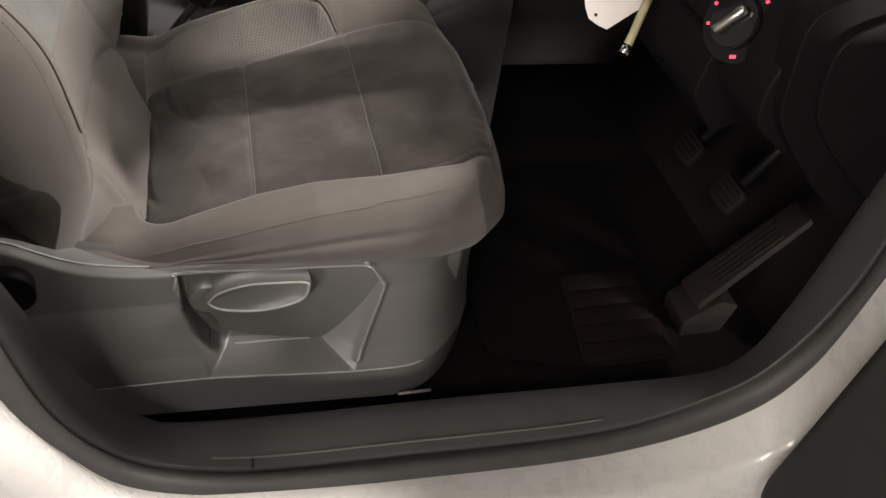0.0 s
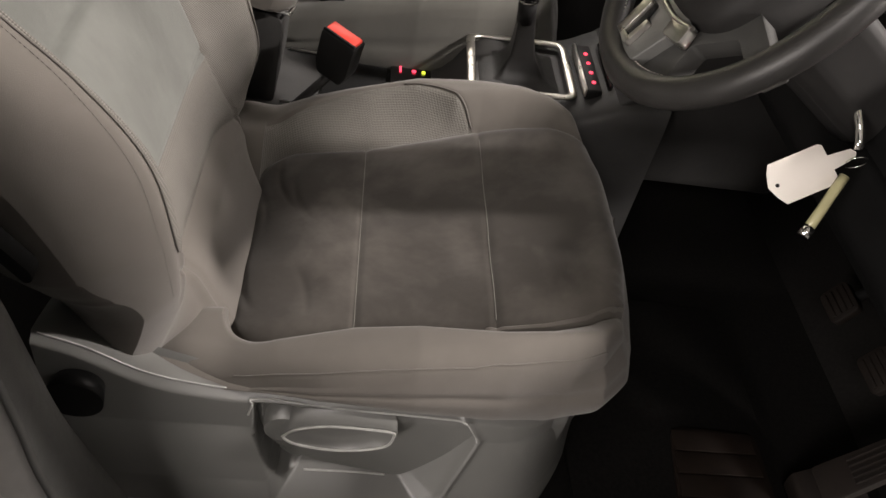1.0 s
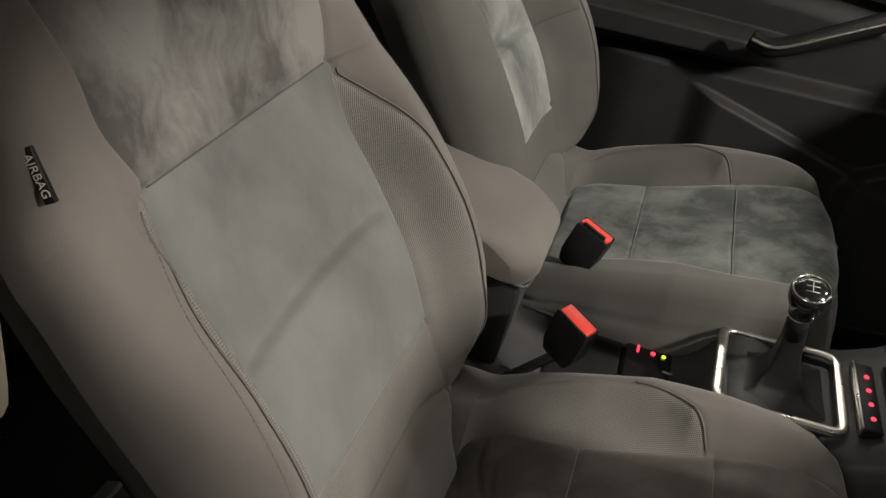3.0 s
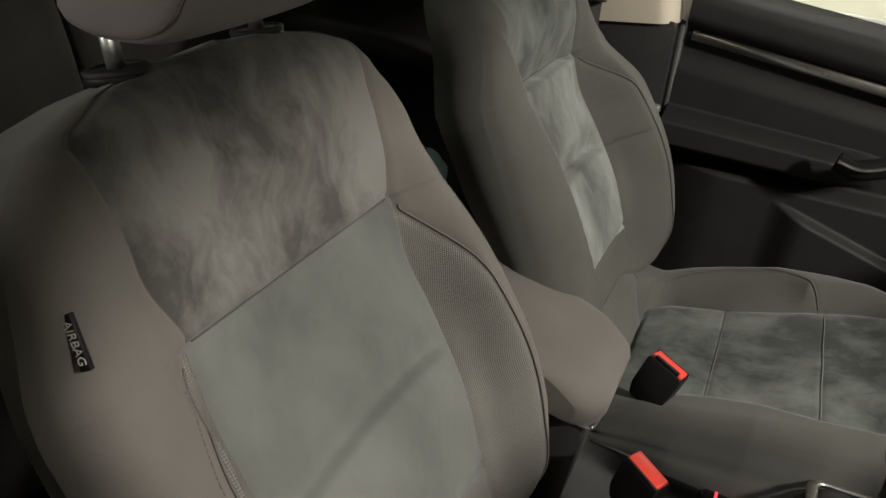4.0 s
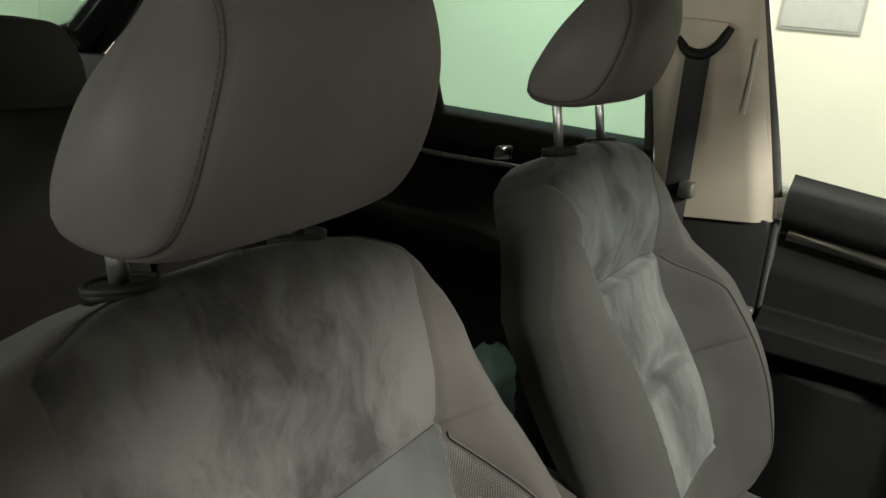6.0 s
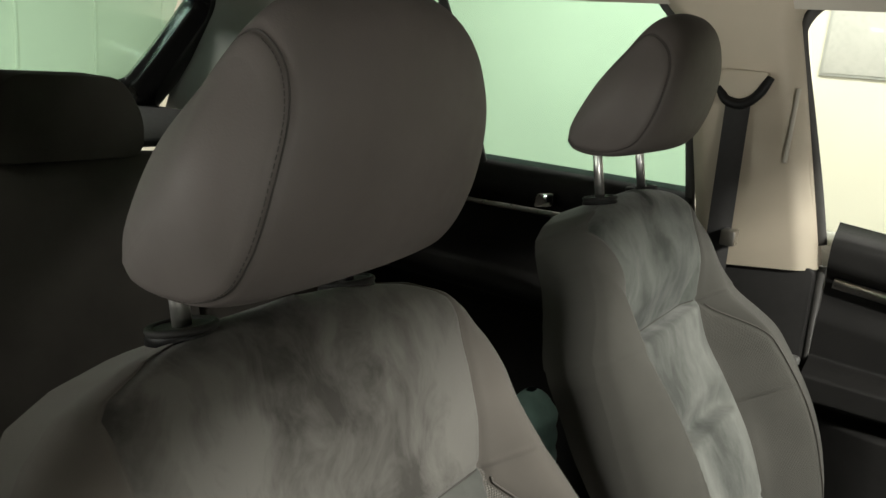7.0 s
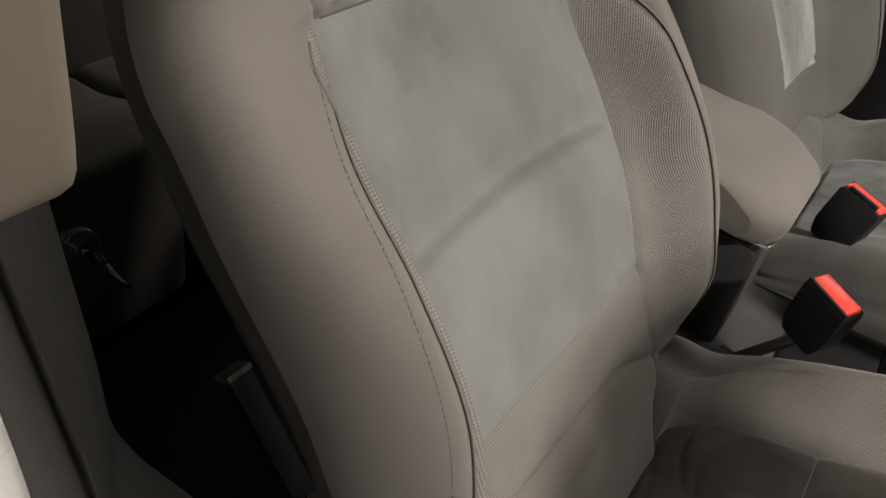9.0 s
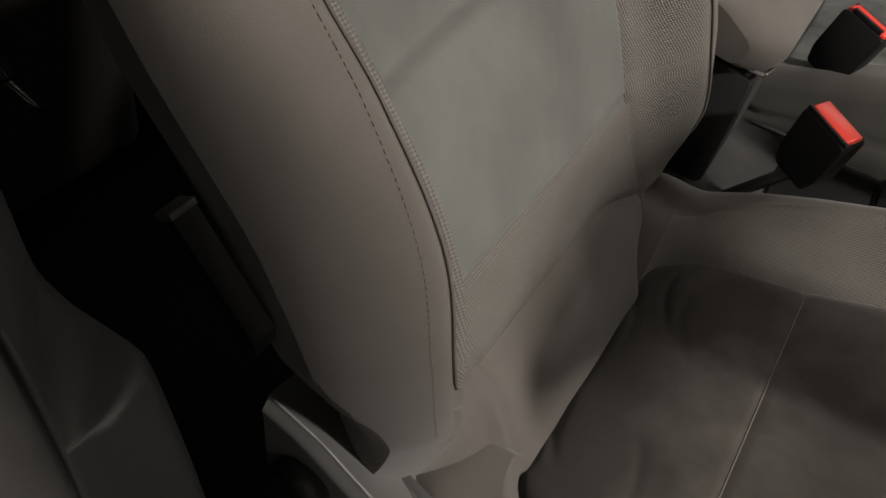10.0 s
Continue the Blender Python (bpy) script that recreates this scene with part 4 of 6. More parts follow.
def even3(pts):
    """Resample an outline of the door opening at even turns round the opening's middle."""
    c = catmull(pts, 24)
    turn = np.unwrap(np.arctan2(c[:, 2] - 0.9, c[:, 0] - 0.32))
    turn = turn + 2 * math.pi if turn[0] < 0 else turn
    t = np.radians(np.concatenate([np.linspace(164.5, 200, 320, endpoint=False), np.linspace(200, 363, 400)]))
    return np.stack([np.interp(t, turn, c[:, k]) for k in range(3)], 1)


# driver's door opening: bands that run from the pillar down, along the sill and up the front
L1 = [(-0.264, -0.355, 1.06), (-0.264, -0.355, 0.95), (-0.263, -0.355, 0.89), (-0.266, -0.355, 0.838), (-0.252, -0.355, 0.824), (-0.226, -0.355, 0.819), (-0.203, -0.354, 0.82), (-0.194, -0.353, 0.805), (-0.185, -0.355, 0.74), (-0.171, -0.36, 0.657), (-0.143, -0.36, 0.545), (-0.117, -0.36, 0.465), (-0.076, -0.36, 0.402), (0.002, -0.36, 0.371), (0.331, -0.36, 0.353), (0.581, -0.36, 0.338), (0.747, -0.36, 0.335), (0.806, -0.36, 0.382), (0.824, -0.36, 0.486), (0.83, -0.36, 0.612), (0.83, -0.36, 0.739), (0.83, -0.36, 0.93)]
L2 = [(-0.23, -0.396, 1.06), (-0.212, -0.398, 0.958), (-0.198, -0.4, 0.889), (-0.188, -0.404, 0.84), (-0.178, -0.41, 0.79), (-0.168, -0.42, 0.73), (-0.159, -0.43, 0.663), (-0.141, -0.43, 0.53), (-0.099, -0.43, 0.439), (-0.043, -0.43, 0.392), (0.054, -0.43, 0.358), (0.237, -0.43, 0.343), (0.545, -0.43, 0.331), (0.723, -0.43, 0.394), (0.786, -0.43, 0.476), (0.813, -0.43, 0.59), (0.812, -0.43, 0.693), (0.81, -0.43, 0.8), (0.8, -0.43, 0.95)]
L3 = [(-0.234, -0.412, 1.06), (-0.218, -0.414, 0.95), (-0.207, -0.42, 0.87), (-0.201, -0.43, 0.81), (-0.187, -0.442, 0.74), (-0.17, -0.458, 0.659), (-0.152, -0.463, 0.576), (-0.126, -0.46, 0.497), (-0.087, -0.46, 0.426), (-0.025, -0.46, 0.383), (0.053, -0.46, 0.363), (0.232, -0.46, 0.339), (0.536, -0.46, 0.322), (0.725, -0.46, 0.373), (0.795, -0.46, 0.475), (0.802, -0.46, 0.665), (0.802, -0.46, 0.8), (0.79, -0.46, 0.95)]
L4 = [(-0.24, -0.445, 1.06), (-0.223, -0.45, 0.95), (-0.205, -0.46, 0.83), (-0.184, -0.485, 0.72), (-0.163, -0.5, 0.646), (-0.135, -0.5, 0.585), (-0.1, -0.5, 0.49), (-0.06, -0.5, 0.425), (0.0, -0.5, 0.385), (0.07, -0.5, 0.36), (0.24, -0.5, 0.332), (0.54, -0.5, 0.31), (0.72, -0.5, 0.345), (0.79, -0.5, 0.43), (0.803, -0.5, 0.618), (0.803, -0.5, 0.8), (0.79, -0.5, 0.95)]
e1, e2, e3, e4 = (even3(c) for c in (L1, L2, L3, L4))


def inward(c, k):
    """Shift a band curve away from the middle of the opening by k."""
    v = c - np.array([0.32, 0, 0.9])
    v[:, 1] = 0
    return c + v / np.linalg.norm(v, axis=1)[:, None] * k


def dy(c, k):
    return c + np.array([0, k, 0])


def stepped(c, k):
    """The lower pillar trim stands proud below a small ledge."""
    ledge = 0.838 + 1.2 * (-0.356 - c[:, 1])
    proud = smooth01((ledge - c[:, 2]) / 0.004) * smooth01((0.3 - c[:, 0]) / 0.3) * k
    return c + (c - inward(c, 1.0)) * (0.004 * proud)[:, None] + np.array([0, -0.005, 0]) * proud[:, None]


shell("sill_trim", grid_mesh("sill_trim", np.stack([dy(inward(e1, 0.06), 0.008), dy(inward(e1, 0.01), 0.006), stepped(dy(inward(e1, 0.002), 0.002), 0.9), stepped(e1, 1), stepped((e1 * 0.75 + e2 * 0.25) - (inward(e1, 0.003) - e1), 1), stepped((e1 + e2) / 2 - (inward(e1, 0.003) - e1), 1), stepped((e1 * 0.3 + e2 * 0.7) - (inward(e1, 0.002) - e1), 0.5), e2 + (e1 - e2) * 0.06, e2, inward(e2, 0.007)], 1)), PLASTIC, "grained black plastic trim round the door sill", "sill trim")
shell("door_seal", grid_mesh("door_seal", np.stack([inward(e2, 0.007), inward(e2 * 0.75 + e3 * 0.25, 0.001), inward(e2 * 0.5 + e3 * 0.5, -0.004), inward(e2 * 0.25 + e3 * 0.75, -0.001), inward(e3, 0.004), inward(e3, 0.01)], 1)), RUBBER, "dark rubber door seal round the opening", "door seal")
shell("painted_sill", grid_mesh("painted_sill", np.stack([inward(e3, 0.01), inward(e3 * 0.7 + e4 * 0.3, 0.006), e4, dy(e4, -0.014), dy(inward(e4, 0.006), -0.03), dy(inward(e4, 0.03), -0.04), dy(inward(e4, 0.1), -0.045)], 1)), PAINT, "white painted door sill and pillar flange", "car body")
scuff = [e2[k] + (e1[k] - e2[k]) * 0.2 + np.array([0, 0, 0.003]) for k in range(len(e1)) if e1[k][2] < 0.4 and 0.0 < e1[k][0] < 0.55]
joint = min(range(len(e1)), key=lambda k: abs(e1[k][0] - 0.056) + (9 if e1[k][2] > 0.5 else 0))
shell("trim_joint", tube([e1[joint] + np.array([0, 0.003, 0.0012]), (e1[joint] + e2[joint]) / 2 + np.array([0, 0, 0.0042]), e2[joint] + np.array([0, 0, 0.001])], 0.0012, 6), PLASTIC_DARK, "dark joint across the sill trim", "sill trim")
shell("trim_ridge", tube(scuff, 0.0016, 6), PLASTIC_SEAT, "worn ridge along the sill trim", "sill trim")


def pillar(name, rings, material, label):
    """A solid lofted over rings of (x, y) outlines at rising heights."""
    G = np.array([[(x, y, z) for x, y in o] for z, o in rings])
    G = np.concatenate([G, G[:, :1]], 1)
    me = grid_mesh(name, G)
    return shell(name, me, material, label, "pillar")


def near_pillar_ring(z):
    y = float(np.interp(z, [0.95, 1.02, 1.225, 1.352, 1.39, 1.56], [-0.366, -0.36, -0.34, -0.32, -0.312, -0.285]))
    f = -0.212
    return rounded([(f + 0.003, y + 0.003), (f - 0.2, y + 0.02), (f - 0.24, y - 0.07), (f - 0.01, y - 0.09)], 0.009, 4)


def shrink(o, k):
    o = np.array(o)
    c = o.mean(0)
    return [tuple(c + (p - c) * k) for p in o]


# driver's side centre pillar: cream cap with a rounded, sloping foot
zs = [0.955, 0.958, 0.965, 0.98, 1.0, 1.1, 1.225, 1.352, 1.45, 1.57]
G = []
for z, k in zip(zs, (0.9, 0.96, 0.985, 0.995, 1, 1, 1, 1, 1, 1)):
    o = shrink(near_pillar_ring(z), k)
    slope = max(0.0, 1 - (z - 0.955) / 0.3)
    G.append([(x, y, z + slope * 0.6 * max(0, x + 0.33)) for x, y in o])
G = np.array(G)
G = np.concatenate([G, G[:, :1]], 1)
shell("near_pillar_cap", grid_mesh("near_pillar_cap", G), CREAM, "cream plastic cover of the near centre pillar", "pillar")
cap_foot = bmesh.new()
cap_foot.faces.new([cap_foot.verts.new(p) for p in G[0][:-1]])
shell("near_pillar_foot", cap_foot, CREAM, "cream underside of the near pillar cover", "pillar")
shell("near_pillar_core", prism([(-0.27, 0.27), (-0.29, 0.6), (-0.3, 1.0), (-0.3, 1.5), (-0.44, 1.5), (-0.48, 0.9), (-0.5, 0.27)], "y", -0.44, -0.375, 0.006), PLASTIC_DARK, "dark trim of the near centre pillar", "pillar")

shell("near_body_side", prism([(-0.2, 0.28), (-0.215, 0.75), (-0.25, 1.1), (-0.3, 1.56), (-0.48, 1.56), (-0.5, 0.28)], "y", -0.53, -0.452, 0.008), PAINT, "white body side behind the door opening", "car body")
# rear door on the near side, closed
shell("near_rear_door", prism(rounded([(-0.5, 0.3), (-0.47, 1.12), (-1.45, 1.2), (-1.5, 0.75), (-1.2, 0.3)], 0.05), "y", -0.5, -0.4, 0.01), PLASTIC_DARK, "black plastic rear door card on the near side", "car door")
g = shell("near_rear_window", prism([(-0.48, 1.12), (-0.52, 1.53), (-1.05, 1.53), (-1.4, 1.2)], "y", -0.405, -0.4, 0), GLASS_GREEN, "green tinted rear side window", "window")
g.visible_shadow = False

# far side: centre pillar
FAR_UP = [(1.055, 0), (1.06, 0), (1.12, 0), (1.25, 0), (1.4, 0), (1.5, 0), (1.56, 0)]
G = []
for z, _ in FAR_UP:
    front = float(np.interp(z, [1.05, 1.3, 1.5, 1.56], [-0.168, -0.225, -0.275, -0.27]))
    rear = float(np.interp(z, [1.05, 1.17, 1.44, 1.52, 1.56], [-0.4, -0.425, -0.47, -0.51, -0.56]))
    y = float(np.interp(z, [1.05, 1.3, 1.56], [1.155, 1.135, 1.09]))
    o = rounded([(front, y + 0.03), (front - 0.03, y), (rear + 0.03, y), (rear, y + 0.03), (rear, y + 0.09), (front, y + 0.09)], 0.014, 3)
    tilt = 0.12
    G.append([(x, yy, z + (tilt * (x + 0.168) if z < 1.1 else 0)) for x, yy in o])
G = np.array(G)
G = np.concatenate([G, G[:, :1]], 1)
far_cap = shell("far_pillar_cap", grid_mesh("far_pillar_cap", G, flip=True), CREAM, "cream plastic cover of the far centre pillar", "pillar")
foot = bmesh.new()
foot.faces.new([foot.verts.new(p) for p in G[0][:-1]])
shell("far_pillar_foot", foot, CREAM, "cream underside of the far pillar cover", "pillar")
part("slot", box(-0.259, -0.252, 1.128, 1.136, 1.25, 1.385, 0.002), HEADLINER, far_cap)
shell("far_pillar_lower", prism(rounded([(-0.155, 0.3), (-0.172, 1.06), (-0.43, 1.03), (-0.47, 0.3)], 0.02), "y", 1.165, 1.25, 0.008), PLASTIC_SOFT, "black plastic lower cover of the far centre pillar", "pillar")

# far side: window frames, header rail and glass
rail = shell("far_roof_rail", sweep_y("far_roof_rail", [(1.085, 1.6), (1.1, 1.57), (1.125, 1.55), (1.15, 1.54), (1.18, 1.55), (1.19, 1.6)], np.linspace(-2.1, 0.6, 8)), CREAM, "cream roof rail over the far windows", "car body")


def frame_bar(name, pts, r, material, label, flat=0.5):
    return shell(name, tube(catmull(pts, 6), r, 10, flat=flat, side=(0, 1, 0)), material, label, "window frame")


frame_bar("front_window_rubber", [(-0.176, 1.2, 1.1), (-0.2, 1.19, 1.2), (-0.235, 1.175, 1.33), (-0.27, 1.16, 1.46), (-0.272, 1.155, 1.5), (-0.245, 1.15, 1.535), (-0.2, 1.15, 1.545), (0.1, 1.15, 1.55), (0.5, 1.15, 1.5)], 0.012, RUBBER, "black rubber round the far front window")
frame_bar("front_door_frame", [(-0.2, 1.185, 1.06), (-0.218, 1.175, 1.2), (-0.254, 1.16, 1.33), (-0.288, 1.145, 1.46), (-0.29, 1.14, 1.51), (-0.26, 1.135, 1.552), (-0.2, 1.135, 1.562), (0.1, 1.135, 1.567), (0.5, 1.135, 1.52)], 0.016, CREAM, "pale painted frame of the far front door")
frame_bar("rear_window_rubber", [(-0.43, 1.2, 1.12), (-0.455, 1.18, 1.3), (-0.49, 1.165, 1.45), (-0.53, 1.155, 1.52), (-0.6, 1.15, 1.55), (-1.0, 1.15, 1.55), (-1.3, 1.15, 1.5)], 0.01, RUBBER, "black rubber round the far rear window")
frame_bar("rear_window_divider", [(-0.935, 1.2, 1.13), (-1.0, 1.18, 1.34), (-1.085, 1.16, 1.55)], 0.013, RUBBER, "black divider bar in the far rear window")
for name, pts, m, lab in (("far_front_window", [(-0.18, 1.1), (-0.28, 1.55), (0.5, 1.55), (0.98, 1.15)], GLASS_CLEAR, "clear glass of the far front window"),
                          ("far_rear_window", [(-0.42, 1.1), (-0.5, 1.55), (-1.3, 1.55), (-1.5, 1.25), (-1.45, 1.15)], GLASS_GREEN, "green tinted glass of the far rear window")):
    g = shell(name, prism(pts, "y", 1.205, 1.209, 0), m, lab, "window")
    g.visible_shadow = False


def door_card(name, x0, x1, fn, nx, nz, z0, z1, fall=0.0):
    X, Z = np.meshgrid(np.linspace(x0, x1, nx), np.linspace(z0, z1, nz), indexing="ij")
    return grid_mesh(name, np.stack([X, fn(X, Z), Z - fall * (X - x0) * smooth01((Z - 0.8) / 0.2)], -1), flip=False)


def front_card(X, Z):
    top = 1.14 + 0.01 * X
    y = np.full(X.shape, 1.205)
    y -= 0.03 * np.exp(-((Z - 1.09) / 0.04) ** 4)                       # padded shoulder
    y -= 0.012 * smooth01((1.0 - Z) / 0.05)
    arm = smooth01((Z - 0.79) / 0.03) * smooth01((0.885 - Z) / 0.022) * smooth01((0.3 - X) / 0.12)
    y -= 0.075 * arm
    lowline = 0.73 - 0.3 * (X - 0.17)
    y -= 0.05 * smooth01((0.79 - Z) / 0.025) * smooth01((X + 0.2) / 0.2)
    pocket = smooth01((lowline - Z) / 0.012) * smooth01((X - 0.1) / 0.08) * smooth01((0.8 - X) / 0.3)
    y -= 0.03 * pocket
    ramp_up = 0.64 + 0.55 * (X - 0.5)
    y -= 0.035 * smooth01((ramp_up - Z) / 0.02) * smooth01((X - 0.46) / 0.04)
    y += 0.03 * smooth01((Z - top + 0.02) / 0.03)
    return y


fd = shell("far_front_door", door_card("far_front_door", -0.155, 0.98, front_card, 280, 260, 0.28, 1.145, 0.1), PLASTIC_SOFT, "black plastic front passenger door card", "car door")
part("chrome_strip", tube([(-0.14, 1.19, 1.035), (0.2, 1.188, 1.0), (0.6, 1.186, 0.96), (0.95, 1.18, 0.93)], 0.011, 10, flat=0.5, side=(0, 1, 0)), SATIN, fd, "satin metal strip along the door card")
part("pull_handle", tube(catmull([(0.19, 1.075, 0.878), (0.23, 1.065, 0.872), (0.3, 1.07, 0.9), (0.4, 1.09, 0.95), (0.52, 1.12, 1.0)], 8), 0.02, 10, flat=0.6, side=(0, 1, 0)), PLASTIC_DARK, fd)
part("handle_strip", tube(catmull([(0.19, 1.054, 0.884), (0.225, 1.05, 0.878), (0.26, 1.05, 0.886), (0.33, 1.06, 0.92), (0.42, 1.08, 0.96), (0.5, 1.1, 0.99)], 8), 0.006, 8, flat=0.6), SATIN, fd, "bright chrome edge of the door pull")
part("door_edge", tube([(-0.16, 1.2, 0.4), (-0.158, 1.2, 0.8), (-0.165, 1.2, 1.06)], 0.008, 8), RUBBER, fd)
part("latch", box(-0.2, -0.165, 1.15, 1.17, 0.865, 0.885, 0.006), PLASTIC_SEAT, fd)


def rear_card(X, Z):
    y = np.full(X.shape, 1.21)
    y -= 0.03 * np.exp(-((Z - 1.11) / 0.045) ** 4)
    y -= 0.05 * smooth01((Z - 0.82) / 0.03) * smooth01((0.9 - Z) / 0.03)
    y += 0.03 * smooth01((Z - 1.15) / 0.02)
    return y


rd = shell("far_rear_door", door_card("far_rear_door", -1.5, -0.43, rear_card, 70, 90, 0.28, 1.165), PLASTIC_SOFT, "black plastic rear door card on the far side", "car door")
part("chrome_strip", tube([(-0.46, 1.195, 1.062), (-0.95, 1.195, 1.052), (-1.4, 1.195, 1.06)], 0.007, 8, flat=0.5, side=(0, 1, 0)), SATIN, rd, "satin metal strip along the rear door card")
part("door_lever", move(prism(rounded([(-0.025, -0.022), (0.02, -0.012), (0.022, 0.02), (-0.02, 0.012)], 0.008), "y", -0.012, 0.012, 0.004), Matrix.Translation((-0.745, 1.17, 1.092))), CHROME, rd, "chrome inside door lever")

# painted outer skin that closes the body sides
shell("far_outer_skin", prism(rounded([(1.05, 0.25), (1.0, 1.1), (-2.2, 1.14), (-2.34, 0.7), (-2.25, 0.25)], 0.05), "y", 1.275, 1.3, 0.006), PAINT, "white outer body side on the far flank", "car body")
shell("near_outer_skin", prism(rounded([(-0.5, 0.28), (-0.48, 1.1), (-2.2, 1.14), (-2.34, 0.7), (-2.25, 0.28)], 0.05), "y", -0.56, -0.535, 0.006), PAINT, "white outer body side behind the open door", "car body")

# windscreen, dashboard top line, tail
g = shell("windscreen", grid_mesh("windscreen", np.array([[(0.55, y, 1.6), (0.85, y, 1.37), (1.2, y, 1.08)] for y in np.linspace(-0.34, 1.1, 7)])), GLASS_CLEAR, "clear windscreen glass", "window")
g.visible_shadow = False
shell("near_front_pillar", ruled("near_front_pillar", [[(x + u, y + v, z + w) for x, y, z in ((0.46, -0.375, 1.6), (0.62, -0.385, 1.47), (0.8, -0.4, 1.315), (1.05, -0.43, 1.09))]
      for u, v, w in ((0, 0.045, 0.02), (-0.02, 0.05, -0.01), (-0.035, 0.02, -0.03), (-0.035, -0.05, -0.03), (-0.01, -0.075, 0.0), (0.03, -0.06, 0.03), (0.03, 0.02, 0.035), (0, 0.045, 0.02))]), CREAM, "cream cover of the near windscreen pillar", "pillar")
shell("far_front_pillar", tube([(0.5, 1.12, 1.58), (0.8, 1.14, 1.3), (1.05, 1.16, 1.08)], 0.04, 10), CREAM, "cream cover of the far windscreen pillar", "pillar")

# tailgate: dark frame round a tinted rear window
tail = shell("tailgate", prism([(-2.22, 0.27), (-2.3, 1.12), (-2.36, 1.12), (-2.3, 0.2)], "y", -0.4, 1.2, 0.01), PLASTIC_SOFT, "black plastic tailgate lining", "tailgate")
shell("rear_window_frame", tube(catmull([(-2.26, 1.02, 1.14), (-2.25, 1.15, 1.17), (-2.2, 1.2, 1.25), (-2.08, 1.255, 1.42), (-2.03, 1.265, 1.5), (-2.05, 1.2, 1.58), (-2.08, 0.9, 1.6)], 10), 0.072, 16, flat=0.8, side=(1, 0, 0)), GLOSS_BLACK, "glossy black frame of the rear window", "window frame")
shell("near_rear_frame", tube(catmull([(-2.26, -0.25, 1.14), (-2.2, -0.38, 1.25), (-2.08, -0.43, 1.45), (-2.06, -0.3, 1.6)], 10), 0.045, 12), GLOSS_BLACK, "glossy black frame of the rear window", "window frame")
shell("far_tail_lining", prism(rounded([(-1.48, 0.3), (-1.48, 1.16), (-1.32, 1.55), (-2.05, 1.6), (-2.24, 1.1), (-2.24, 0.3)], 0.03), "y", 1.25, 1.272, 0.006), TAIL_GREY, "pale lining beside the luggage space", "car body")
shell("near_tail_lining", prism(rounded([(-1.48, 0.3), (-1.48, 1.16), (-1.32, 1.55), (-2.05, 1.6), (-2.24, 1.1), (-2.24, 0.3)], 0.03), "y", -0.46, -0.42, 0.006), TAIL_GREY, "pale lining beside the luggage space", "car body")
g = shell("rear_window", prism([(-2.3, 1.12), (-2.06, 1.62), (-2.055, 1.62), (-2.295, 1.12)], "y", -0.4, 1.22, 0), GLASS_GREEN, "green tinted rear window glass", "window")
g.visible_shadow = False
shell("parcel_shelf", box(-2.25, -1.5, -0.3, 1.2, 1.13, 1.15, 0.006), PLASTIC_SOFT, "black parcel shelf behind the rear bench", "shelf")

# open driver's door, folded forward
door = tagged(empty("car_door", (0.9, -0.56, 0.3)), "open white driver's door with a black inner card", "car door", "", "structure")
turn = Matrix.Translation((0.785, -0.534, 0)) @ Matrix.Rotation(radians(-68), 4, "Z")
part("inner_card", move(prism(rounded([(0.0, 0.3), (0.0, 1.1), (1.05, 1.12), (1.1, 0.6), (1.0, 0.3)], 0.06), "y", -0.07, 0.0, 0.012), turn), PLASTIC_SOFT, door)
part("outer_skin", move(prism(rounded([(0.03, 0.28), (0.03, 1.12), (1.08, 1.14), (1.13, 0.6), (1.02, 0.28)], 0.06), "y", 0.005, 0.06, 0.012), turn), PAINT, door)



# ---- dashboard and steering ----
def thing(name, at, label, category, group=""):
    return tagged(empty(name, at), label, category, group)


dash = thing("dashboard", (0.8, 0.37, 0.55), "black soft plastic dashboard across the car", "dashboard")
# the dash parts below are coloured near black to stand for shade
part("dash_body", prism(rounded([(0.72, 0.73), (0.635, 0.79), (0.625, 0.84), (0.66, 0.97), (0.74, 1.05), (1.2, 1.08), (1.2, 0.66), (0.9, 0.68)], 0.02), "y", -0.335, 1.1, 0.006), DASH_SHADED, dash)
part("knee_panel", prism(rounded([(0.66, 0.71), (0.61, 0.77), (0.615, 0.84), (0.66, 0.84), (0.72, 0.74)], 0.015), "y", -0.24, 0.25, 0.008), DASH_SHADED, dash, "dark knee panel under the steering column")
part("end_cap", prism(rounded([(0.618, 0.94), (0.643, 0.815), (0.68, 0.772), (0.76, 0.697), (0.85, 0.62), (1.05, 0.56), (1.1, 0.98), (0.8, 1.02)], 0.035), "y", -0.352, -0.315, 0.014, 4), DASH_SHADED, dash, "rounded grey end of the dashboard, shade put into its colour")
part("end_cover", prism(rounded([(0.655, 0.92), (0.68, 0.825), (0.716, 0.785), (0.79, 0.722), (0.88, 0.65), (1.03, 0.6), (1.07, 0.94), (0.82, 0.98)], 0.05), "y", -0.362, -0.33, 0.01, 3), DASH_SHADED, dash, "smooth fuse cover in the dashboard end")
stack = part("console_tower", prism(rounded([(0.46, 0.5), (0.455, 0.625), (0.56, 0.72), (0.62, 0.9), (0.68, 1.0), (0.8, 1.0), (0.8, 0.5)], 0.02), "y", 0.265, 0.505, 0.012), PLASTIC_SOFT, dash, "black centre stack")


